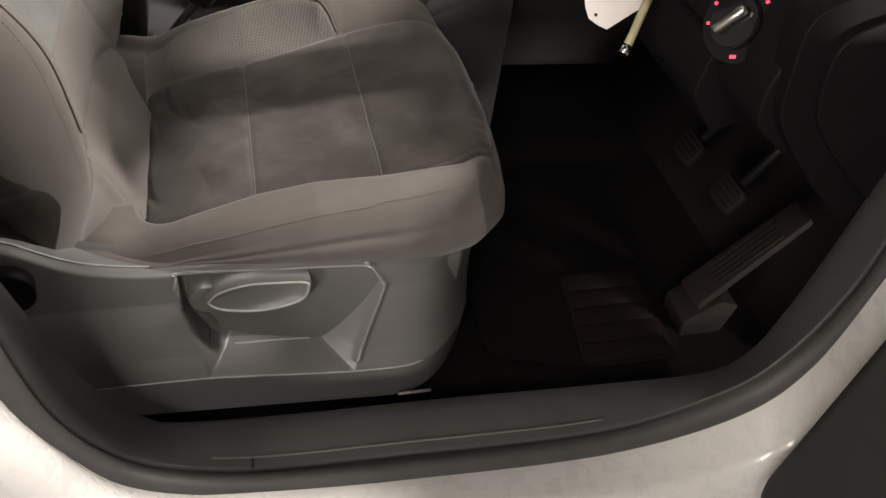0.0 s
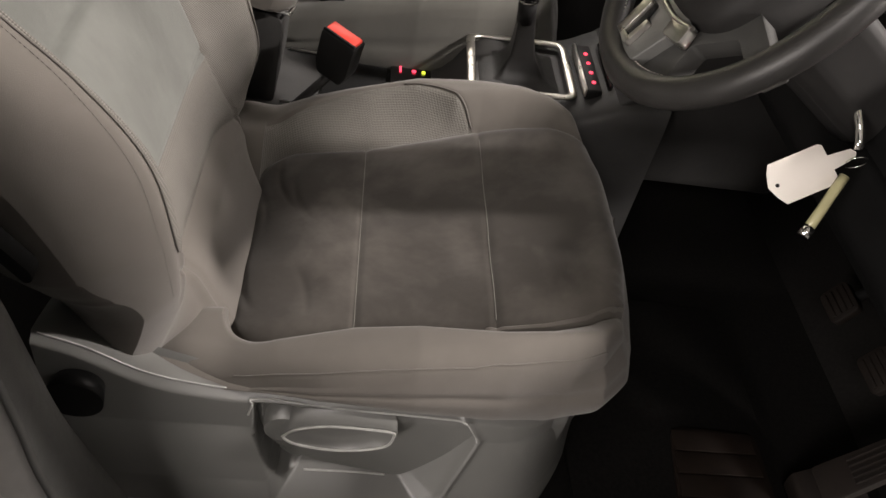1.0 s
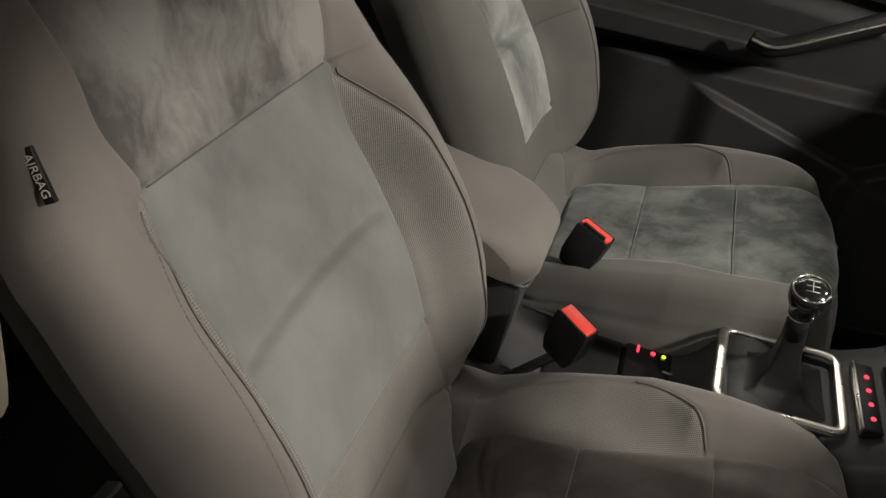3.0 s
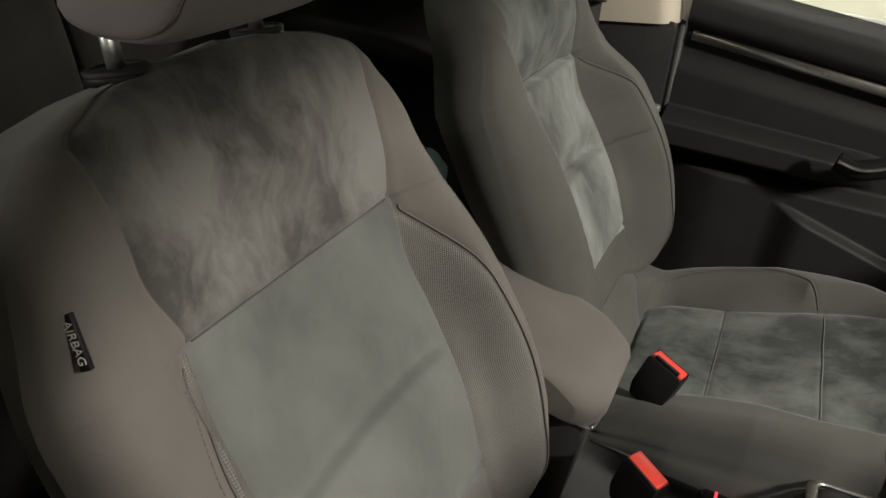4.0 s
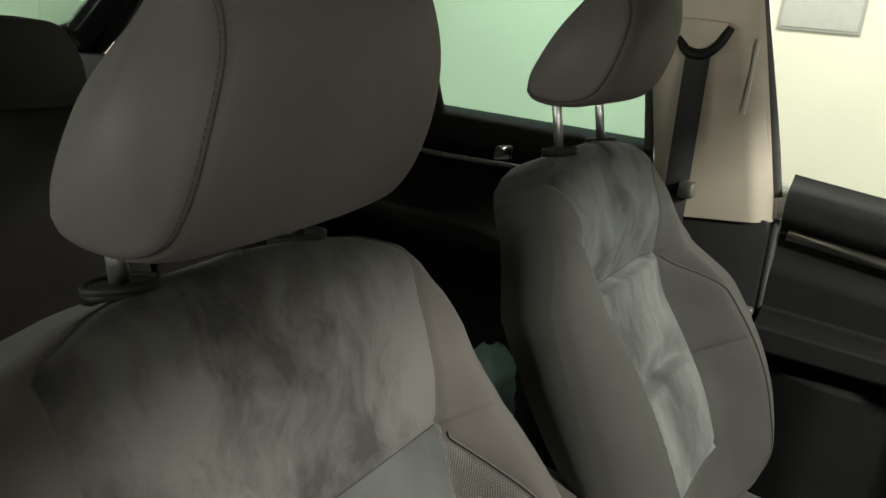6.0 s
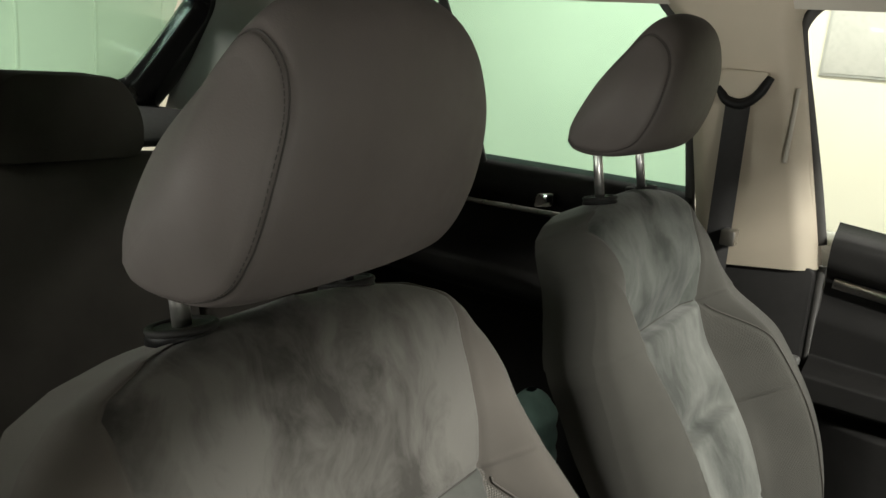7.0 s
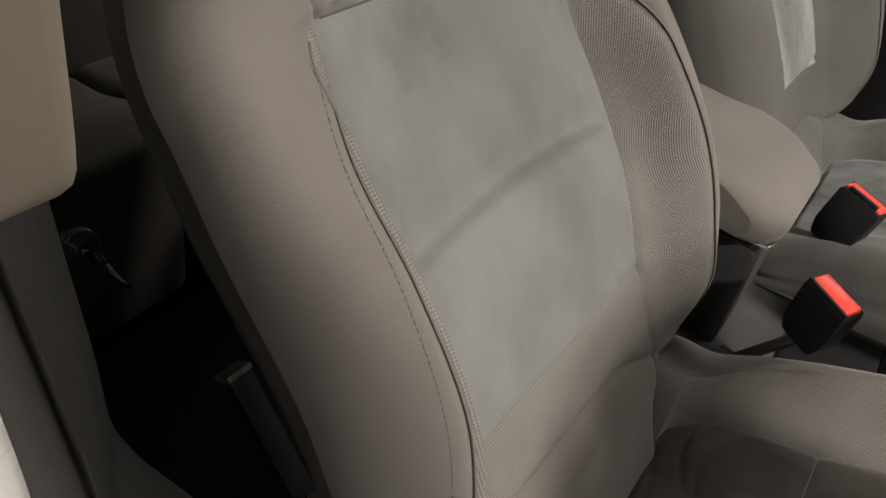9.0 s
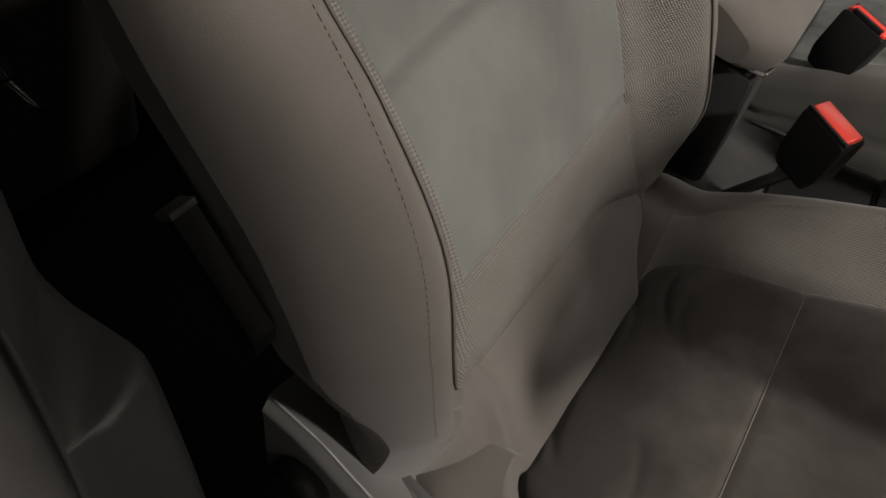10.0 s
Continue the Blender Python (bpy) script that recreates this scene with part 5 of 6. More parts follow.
def light_switch():
    sw = thing("light_switch", (0.657, -0.238, 0.87), "round headlight switch with red lit symbols", "switch")
    n = Vector((-0.9, -0.25, 0.3)).normalized()
    m = n.to_track_quat("Z", "Y").to_matrix().to_4x4()
    m.translation = Vector((0.645, -0.238, 0.866)) + n * 0.02
    part("bezel", move(rod((0, 0, -0.03), (0, 0, 0.0), 0.048, 0.046, 40), m), PLASTIC_DARK, sw)
    part("dial", move(rod((0, 0, 0.0), (0, 0, 0.012), 0.031, 0.029, 40), m), GLOSS_BLACK, sw)
    part("grip", move(box(-0.022, 0.022, -0.0055, 0.0055, 0.012, 0.024, 0.004), m @ Matrix.Rotation(radians(62), 4, "Z")), SATIN, sw, "satin metal grip bar")
    for k, a in enumerate((20, 62, 96, 135, 175, 210, 300, 335)):
        r = 0.039
        c = m @ Matrix.Translation((r * math.cos(radians(a)), r * math.sin(radians(a)), 0.0)) @ Matrix.Rotation(radians(a), 4, "Z")
        part("lit_symbol", move(box(-0.002, 0.002, -0.0018 if k % 3 else -0.004, 0.0018 if k % 3 else 0.004, -0.001, 0.001, 0.0006), c), GREEN_GLOW if k == 0 else RED_GLOW, sw)
    return sw


def dimmer_wheels():
    """Two ribbed thumbwheels with lit marks over the light switch."""
    dim = thing("dimmer_wheels", (0.66, -0.2, 0.935), "pair of black dimmer thumbwheels with red lit marks", "switch")
    n = Vector((-0.9, -0.25, 0.3)).normalized()
    m = n.to_track_quat("Z", "Y").to_matrix().to_4x4()
    m.translation = Vector((0.655, -0.178, 0.932)) + n * 0.022
    part("plate", move(box(-0.026, 0.026, -0.02, 0.02, -0.03, 0.0, 0.008, 4), m), PLASTIC_DARK, dim)
    for u in (-0.014, 0.012):
        part("thumbwheel", move(rod((u - 0.004, 0, -0.004), (u + 0.004, 0, -0.004), 0.008, 0.008, 24), m), GLOSS_BLACK, dim)
    for u, v, a, b in ((0.006, 0.012, 0.0022, 0.0022), (0.012, 0.004, 0.0022, 0.0022), (-0.007, -0.004, 0.0018, 0.006)):
        part("lit_mark", move(box(-a, a, -b, b, -0.001, 0.001, 0.0006), m @ Matrix.Translation((u, v, 0.001)) @ Matrix.Rotation(radians(-35), 4, "Z")), RED_GLOW, dim)


light_switch()
dimmer_wheels()


def steering_wheel():
    c, a = Vector((0.43, -0.005, 1.02)), radians(33)
    wheel = thing("steering_wheel", tuple(c), "black leather steering wheel with satin spoke trims", "steering wheel")
    axis = Vector((-math.cos(a), 0, math.sin(a)))       # towards the driver
    across, upward = Vector((0, 1, 0)), Vector((math.sin(a), 0, math.cos(a)))
    col = Matrix((across, upward, axis)).transposed().to_4x4()
    col.translation = c
    m = Matrix((-upward, across, axis)).transposed().to_4x4()       # the wheel stands turned by a quarter
    m.translation = c
    R = 0.175
    ring = [m @ Vector((R * math.cos(t), R * math.sin(t), 0)) for t in np.linspace(0, 2 * math.pi, 97)[:-1]]
    part("rim", tube(ring, 0.0165, 16, closed=True), LEATHER, wheel)
    for t0 in (24, 128, 196, 328):
        arc = [m @ Vector(((R - 0.0158) * math.cos(t), (R - 0.0158) * math.sin(t), 0.004)) for t in np.linspace(radians(t0), radians(t0 + 30), 30)]
        part("rim_stitching", stitch_row(arc, axis, 0.003, 0.003, 0.0011), SATIN, wheel, "pale stitching inside the rim")
    hub = catmull([(-0.093, 0.04, 0), (-0.075, 0.068, 0), (-0.04, 0.082, 0), (0.04, 0.082, 0), (0.075, 0.068, 0), (0.093, 0.04, 0), (0.094, -0.01, 0), (0.085, -0.055, 0), (0.055, -0.085, 0), (0.0, -0.092, 0), (-0.055, -0.085, 0), (-0.085, -0.055, 0), (-0.094, -0.01, 0), (-0.093, 0.04, 0)], 5)[:-1]
    rings = [[m @ Vector((p[0] * k, p[1] * k, z)) for p in hub] for k, z in ((0.96, -0.045), (1.0, -0.03), (1.0, 0.002), (0.975, 0.012), (0.87, 0.022), (0.6, 0.03), (0.3, 0.033), (0.02, 0.034))]
    G = np.array([[tuple(v) for v in r + r[:1]] for r in rings])
    part("airbag_cover", grid_mesh("airbag_cover", G), PLASTIC_SOFT, wheel, "soft black airbag cover")
    part("round_emblem", tube([m @ Vector((0.031 * math.cos(t), 0.031 * math.sin(t) + 0.012, 0.034)) for t in np.linspace(0, 2 * math.pi, 49)[:-1]], 0.0028, 8, closed=True), CHROME, wheel, "chrome ring emblem")
    part("emblem_disc", move(rod((0, 0.012, 0.024), (0, 0.012, 0.0335), 0.029, 0.028, 32), m), SATIN, wheel)
    for sgn in (-1, 1):
        q = lambda pts: [(sgn * x, y) for x, y in pts]
        spoke = part("spoke", move(prism(rounded(q([(0.08, 0.052), (0.165, 0.04), (0.172, 0.0), (0.165, -0.03), (0.08, -0.045)]), 0.01), "z", -0.014, 0.008, 0.005), m), PLASTIC_SEAT, wheel, "dark grey plastic spoke")
        loop = rounded(q([(0.154, 0.028), (0.111, 0.033), (0.109, 0.013), (0.124, 0.008), (0.124, -0.006), (0.153, -0.007)]), 0.004, 3)
        part("spoke_panel", move(prism(loop, "z", 0.006, 0.012, 0.002), m), PLASTIC_DARK, spoke)
        for bar in ([(0.155, 0.026), (0.111, 0.034), (0.11, 0.018), (0.152, 0.01)], [(0.155, 0.0), (0.124, 0.001), (0.124, -0.006), (0.155, -0.008)], [(0.156, 0.026), (0.15, 0.026), (0.15, -0.008), (0.156, -0.008)]):
            part("spoke_trim", move(prism(rounded(q(bar), 0.003, 3), "z", 0.008, 0.0165 - 0.002 * (bar[0][1] < 0.01), 0.002), m), SATIN, spoke, "satin metal spoke trim")
        arc = [m @ Vector((sgn * x, y, z)) for x, y, z in catmull([(0.092, 0.056, 0.008), (0.0985, 0.03, 0.011), (0.1, 0.0, 0.012), (0.098, -0.03, 0.012), (0.089, -0.062, 0.01)], 6)]
        part("hub_trim", tube(arc, 0.0035, 8, flat=0.7), SATIN, wheel, "satin trim curve round the airbag cover")
        part("hub_trim_foot", move(prism(rounded(q([(0.099, -0.026), (0.116, -0.036), (0.107, -0.07), (0.088, -0.06)]), 0.005), "z", 0.0, 0.013, 0.003), m), SATIN, wheel, "satin foot of the hub trim")
        low = prism(rounded(q([(0.03, -0.075), (0.085, -0.05), (0.165, -0.02), (0.16, -0.065), (0.13, -0.1), (0.135, -0.075), (0.1, -0.06), (0.06, -0.1), (0.07, -0.155), (0.045, -0.163)]), 0.004), "z", -0.03, -0.006, 0.003)
        part("lower_spoke", move(low, m), PLASTIC, wheel)
    m = col
    part("column_shroud", move(prism(rounded([(-0.055, 0.04), (0.055, 0.04), (0.06, -0.04), (0.03, -0.065), (-0.03, -0.065), (-0.06, -0.04)], 0.02), "z", -0.3, -0.05, 0.01), m), PLASTIC_SOFT, wheel, "black column shroud")
    part("stalk", tube([m @ Vector((0.05, 0.03, -0.07)), m @ Vector((0.12, 0.05, -0.06)), m @ Vector((0.19, 0.06, -0.05))], 0.008, 8), PLASTIC_DARK, wheel)
    part("stalk", tube([m @ Vector((-0.05, 0.03, -0.07)), m @ Vector((-0.12, 0.05, -0.06)), m @ Vector((-0.19, 0.06, -0.05))], 0.008, 8), PLASTIC_DARK, wheel)
    return wheel


steering_wheel()


def key_and_tag():
    k = thing("ignition_key", (0.6, -0.055, 0.885), "ignition key with a blank white tag hanging on it", "key")
    part("barrel", rod((0.64, -0.016, 0.905), (0.597, -0.0415, 0.8922), 0.0215, 0.019, 28), GLOSS_BLACK, k, "black ignition barrel")
    part("blade", tube([(0.6, -0.043, 0.893), (0.594, -0.053, 0.888), (0.5945, -0.064, 0.88), (0.598, -0.073, 0.871), (0.6, -0.083, 0.86), (0.599, -0.09, 0.852)], 0.0055, 8), CHROME, k, "bright key shank")
    u, v = Vector((0.061, 0.017, 0.03)), Vector((0.026, -0.031, -0.026))
    o = Vector((0.4975, -0.1, 0.821))
    n = u.cross(v).normalized()
    m = Matrix((u.normalized(), v.normalized(), n)).transposed().to_4x4()
    m.translation = o
    lu, lv = u.length, v.length
    out = [(0.002, lv * 0.2), (-0.003, lv * 0.5), (0.002, lv * 0.8), (0.008, lv), (lu - 0.004, lv), (lu, lv * 0.92), (lu, lv * 0.68), (lu + 0.026, lv * 0.62), (lu + 0.03, lv * 0.5), (lu + 0.026, lv * 0.38), (lu, lv * 0.32), (lu, lv * 0.06), (lu - 0.004, 0), (0.008, 0)]
    tag = part("tag", move(prism(out, "z", -0.0008, 0.0008, 0.0004, 1), m), WHITE_TAG, k, "blank white card tag")
    part("tag_hole", move(rod((0.007, lv * 0.52, -0.0014), (0.007, lv * 0.52, 0.0014), 0.0022), m), PLASTIC_DARK, tag)
    c = Vector((0.598, -0.1, 0.843))
    part("ring", tube([c + Vector((0.011 * math.cos(t), -0.006 * math.sin(t), 0.012 * math.sin(t))) for t in np.linspace(0, 2 * math.pi, 33)[:-1]], 0.0009, 6, closed=True), CHROME, k)
    part("clear_fob", tube([(0.586, -0.112, 0.832), (0.578, -0.121, 0.821), (0.565, -0.137, 0.801), (0.552, -0.152, 0.783)], 0.0058, 8), BRASS, k, "clear yellowish plastic fob")
    part("fob_end", rod((0.555, -0.149, 0.786), (0.548, -0.156, 0.778), 0.0068), CHROME, k)


key_and_tag()


# ---- pedals, mats ----
def pedal(name, at, w, h, lean, arm_to, label):
    p = thing(name, at, label, "pedal", "pedals")
    m = Matrix.Translation(at) @ Matrix.Rotation(radians(lean), 4, "Y")
    part("pad", move(prism(rounded([(-w / 2, -h / 2), (w / 2, -h / 2), (w / 2, h / 2), (-w / 2, h / 2)], 0.012), "x", -0.008, 0.008, 0.004), m), PEDAL, p, "brown-black ribbed rubber pedal pad")
    for k in range(4):
        z = -h / 2 + h * (k + 1) / 5
        part("rib", move(box(-0.011, -0.007, -w / 2 + 0.008, w / 2 - 0.008, z - 0.003, z + 0.003, 0.001), m), PEDAL, p)
    part("arm", tube([Vector(at) + Vector((0.008, 0, 0)), Vector(arm_to)], 0.009, 8), PLASTIC_DARK, p)


pedal("brake_pedal", (0.93, -0.035, 0.41), 0.07, 0.055, 25, (1.08, -0.03, 0.66), "worn rubber brake pedal in the dark footwell")
pedal("clutch_pedal", (0.93, 0.115, 0.4), 0.065, 0.055, 25, (1.08, 0.11, 0.66), "worn rubber clutch pedal in the dark footwell")


def accelerator():
    p = thing("accelerator_pedal", (0.8, -0.19, 0.285), "long ribbed accelerator pedal hinged at the floor", "pedal", "pedals")
    a, b = Vector((0.786, -0.212, 0.345)), Vector((0.96, -0.18, 0.495))
    e = (b - a).normalized()
    s = Vector((0, 1, 0))
    n = s.cross(e).normalized()
    m = Matrix((e, s, n)).transposed().to_4x4()
    m.translation = a
    L = (b - a).length
    part("pad", move(prism(rounded([(0, -0.03), (L, -0.024), (L, 0.024), (0, 0.03)], 0.008), "z", -0.008, 0.008, 0.003), m), PEDAL, p)
    up = 1 if (m.to_3x3() @ Vector((0, 0, 1))).x < 0 else -1
    for k in range(-2, 3):
        part("rib", move(box(0.05, L - 0.05, k * 0.009 - 0.002, k * 0.009 + 0.002, min(0.006 * up, 0.011 * up), max(0.006 * up, 0.011 * up), 0.001), m), PEDAL, p)
    part("floor_bracket", prism(rounded([(0.78, 0.272), (0.775, 0.31), (0.8, 0.33), (0.83, 0.355), (0.87, 0.34), (0.86, 0.272)], 0.008), "y", -0.24, -0.17, 0.004), PEDAL, p)


accelerator()
mat = thing("floor_mat", (0.62, 0.0, 0.272), "dark brown ribbed rubber car mat in the driver's footwell", "car mat")
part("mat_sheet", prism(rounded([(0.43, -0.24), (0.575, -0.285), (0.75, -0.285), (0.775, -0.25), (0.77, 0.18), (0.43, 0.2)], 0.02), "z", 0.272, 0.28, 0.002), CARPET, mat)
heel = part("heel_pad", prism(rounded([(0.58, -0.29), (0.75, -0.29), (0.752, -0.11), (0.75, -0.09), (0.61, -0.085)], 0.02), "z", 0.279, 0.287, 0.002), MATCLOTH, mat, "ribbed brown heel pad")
for k in range(5):
    y = -0.285 + 0.039 * k
    part("rib", box(0.588 + 0.005 * k, 0.742, y, y + 0.0365, 0.2865, 0.29, 0.0015), MATCLOTH, heel)


# ---- centre console ----
console = thing("centre_console", (0.15, 0.385, 0.27), "black plastic centre console between the seats", "console")
ring_x = [-0.42, -0.3, -0.05, 0.05, 0.16, 0.21, 0.25, 0.35, 0.42, 0.47, 0.55]
top = [0.58, 0.56, 0.54, 0.53, 0.535, 0.56, 0.61, 0.605, 0.615, 0.64, 0.66]
half = [0.1, 0.1, 0.1, 0.1, 0.1, 0.108, 0.122, 0.128, 0.13, 0.132, 0.135]
G = []
for x, t, h in zip(np.linspace(-0.42, 0.55, 60), interp(np.linspace(-0.42, 0.55, 60), ring_x, top), interp(np.linspace(-0.42, 0.55, 60), ring_x, half)):
    prof = [(-h - 0.015, 0.27), (-h - 0.008, 0.4), (-h, t - 0.04), (-h + 0.004, t - 0.012), (-h + 0.014, t), (-h * 0.5, t), (0, t), (h * 0.5, t), (h - 0.014, t), (h - 0.004, t - 0.012), (h, t - 0.04), (h + 0.008, 0.4), (h + 0.015, 0.27)]
    G.append([(x, 0.38 + a, b) for a, b in prof])
part("body", grid_mesh("body", np.array(G), flip=True), CONSOLE_GREY, console)
for y in (0.3, 0.459):
    part("edge_strip", tube([(-0.06, y, 0.545), (0.05, y, 0.541), (0.15, y, 0.545), (0.2, y, 0.552)], 0.002, 8), SATIN, console, "thin bright console edge strip")
part("far_rail", box(-0.06, 0.215, 0.468, 0.515, 0.42, 0.553, 0.006), CONSOLE_GREY, console)
part("tray", box(0.0, 0.11, 0.305, 0.455, 0.531, 0.5385, 0.003), PLASTIC_DARK, console)
pad = part("switch_panel", box(0.115, 0.2, 0.31, 0.46, 0.532, 0.545, 0.004), GLOSS_BLACK, console, "small glossy switch panel with lit symbols")
part("lit_symbol", box(0.131, 0.135, 0.431, 0.449, 0.5445, 0.547, 0.0008), RED_GLOW, pad)
part("lit_symbol", rod((0.157, 0.437, 0.5445), (0.157, 0.437, 0.547), 0.0038), RED_GLOW, pad)
part("lit_symbol", rod((0.174, 0.437, 0.5445), (0.174, 0.437, 0.547), 0.0034), YELLOW_GLOW, pad)
part("button_edge", box(0.175, 0.196, 0.455, 0.459, 0.545, 0.547, 0.0008), SATIN, pad)
part("button_edge", box(0.175, 0.196, 0.4, 0.404, 0.545, 0.547, 0.0008), SATIN, pad)

# gear lever in its bright frame
gear = thing("gear_lever", (0.32, 0.37, 0.6), "manual gear lever with glossy knob in a bright frame", "gear lever")


def gz(x):
    return 0.622 - 0.02 * (x - 0.226)


quad = rounded([(0.238, 0.29), (0.408, 0.302), (0.41, 0.466), (0.244, 0.456)], 0.02, 5)
part("surround", tube([(x, y, gz(x) + 0.002) for x, y in quad], 0.0075, 8, closed=True, flat=0.4, side=(0, 0, 1)), SATIN, gear, "satin metal frame round the gaiter")
bm = bmesh.new()
bm.faces.new([bm.verts.new((x, y, gz(x) - 0.008)) for x, y in quad])
part("frame_plate", bm, LEATHER_DARK, gear)
G = []
for k, (t, s) in enumerate(((-0.06, 0.9), (0.0, 0.72), (0.03, 0.6), (0.07, 0.48), (0.14, 0.4), (0.3, 0.27), (0.6, 0.2), (1.0, 0.16))):
    c = np.array([0.325, 0.375]) * (1 - t) + np.array([0.305, 0.345]) * t
    ring = []
    q0 = np.array(quad)
    for i, p in enumerate(q0):
        wob = 1 + 0.04 * math.sin(i * 1.7 + k * 2.1) * (0 < k < 7)
        r = c + (p - q0.mean(0)) * s * 0.93 * wob
        ring.append((r[0], r[1], gz(p[0]) * (1 - t) + 0.745 * t - 0.004))
    G.append(ring + ring[:1])
part("gaiter", grid_mesh("gaiter", np.array(G)), LEATHER_DARK, gear, "creased black leather gaiter")
part("shaft", rod((0.306, 0.347, 0.72), (0.3, 0.334, 0.765), 0.014, 0.015), PLASTIC_DARK, gear)
part("shaft_ring", rod((0.3, 0.334, 0.762), (0.2995, 0.333, 0.766), 0.0165), CHROME, gear)
K = np.array([0.2995, 0.333, 0.766])
ax = np.array([-0.02, -0.055, 0.2])
ax /= np.linalg.norm(ax)
s1 = np.cross(ax, [1, 0, 0])
s1 /= np.linalg.norm(s1)
s2 = np.cross(ax, s1)
G = []
for z, r in ((0, 0.014), (0.004, 0.0165), (0.014, 0.019), (0.026, 0.0235), (0.036, 0.0255), (0.044, 0.0245), (0.05, 0.02), (0.053, 0.01), (0.0535, 0.001)):
    G.append([K + ax * z + r * (s1 * math.cos(t) + s2 * math.sin(t)) for t in np.linspace(0, 2 * math.pi, 25)])
part("knob", grid_mesh("knob", np.array(G)), GLOSS_BLACK, gear, "glossy black gear knob")
part("knob_ring", tube([K + ax * 0.048 + 0.0222 * (s1 * math.cos(t) + s2 * math.sin(t)) for t in np.linspace(0, 2 * math.pi, 33)[:-1]], 0.0016, 6, closed=True), CHROME, gear)
for a, b in (((-0.009, -0.008), (-0.009, 0.008)), ((0, -0.008), (0, 0.008)), ((0.009, -0.008), (0.009, 0.008)), ((-0.009, 0), (0.009, 0))):
    part("shift_mark", tube([K + ax * 0.0533 + s1 * a[0] + s2 * a[1], K + ax * 0.0533 + s1 * b[0] + s2 * b[1]], 0.0006, 5), HIGHLIGHT_AND_MARK, gear)

# heated seat and parking strip ahead of the lever
strip = thing("switch_strip", (0.44, 0.375, 0.63), "narrow switch strip with four red lit symbols", "switch")
part("base", box(0.426, 0.452, 0.304, 0.446, 0.618, 0.638, 0.003), PLASTIC_DARK, strip)
part("bright_edge", box(0.423, 0.4265, 0.304, 0.446, 0.624, 0.64, 0.0015), SATIN, strip)
for k in range(4):
    part("lit_symbol", rod((0.44, 0.328 + 0.029 * k, 0.637), (0.44, 0.328 + 0.029 * k, 0.6395), 0.0034), RED_GLOW, strip)
for k in range(2):
    part("vent_slot", box(0.462 + 0.014 * k, 0.468 + 0.014 * k, 0.31, 0.44, 0.628, 0.649, 0.002), GLOSS_BLACK, strip)

# armrest box
arm = thing("armrest", (-0.18, 0.39, 0.54), "fabric covered centre armrest on a black storage box", "armrest")
part("storage_box", prism(rounded([(-0.07, 0.54), (-0.058, 0.69), (-0.3, 0.74), (-0.32, 0.54)], 0.012), "y", 0.3, 0.48, 0.01), CONSOLE_GREY, arm)
G = []
for y, k in ((0.288, 0.9), (0.2905, 0.96), (0.297, 0.99), (0.304, 1.0), (0.312, 1.0), (0.325, 1.0), (0.35, 1.0), (0.39, 1.0), (0.43, 1.0), (0.455, 1.0), (0.47, 1.0), (0.478, 1.0), (0.484, 0.99), (0.49, 0.96), (0.4925, 0.9)):
    o = np.array(rounded([(-0.042, 0.7), (-0.034, 0.728), (-0.075, 0.762), (-0.2, 0.796), (-0.36, 0.82), (-0.36, 0.75), (-0.2, 0.728)], 0.016, 4))
    c = np.array([-0.18, 0.757])
    o = c + (o - c) * np.array([1 - (1 - k) * 0.12, k])
    u = np.clip((abs(y - 0.39) - 0.0625) / 0.04, 0, 1)
    o[:, 0] -= 0.04 * (1 - math.sqrt(1 - u * u)) * np.clip((o[:, 0] + 0.2) / 0.12, 0, 1)
    G.append([(p[0], y, p[1]) for p in o] + [(o[0][0], y, o[0][1])])
lid = part("lid", grid_mesh("lid", np.array(G), flip=True), FABRIC, arm, "grey fabric armrest lid")
for g in (G[0], G[-1]):
    bm = bmesh.new()
    bm.faces.new([bm.verts.new(p) for p in g[:-1]])
    part("lid_side", bm, FABRIC, arm)
part("front_edge", tube(catmull([(-0.05, 0.3, 0.7), (-0.046, 0.33, 0.698), (-0.046, 0.45, 0.698), (-0.05, 0.48, 0.7)], 5), 0.003, 8), SATIN, arm, "thin bright edge under the lid")
part("side_edge", tube([(-0.05, 0.299, 0.7), (-0.2, 0.299, 0.724)], 0.0025, 8), PLASTIC_SEAT, arm)


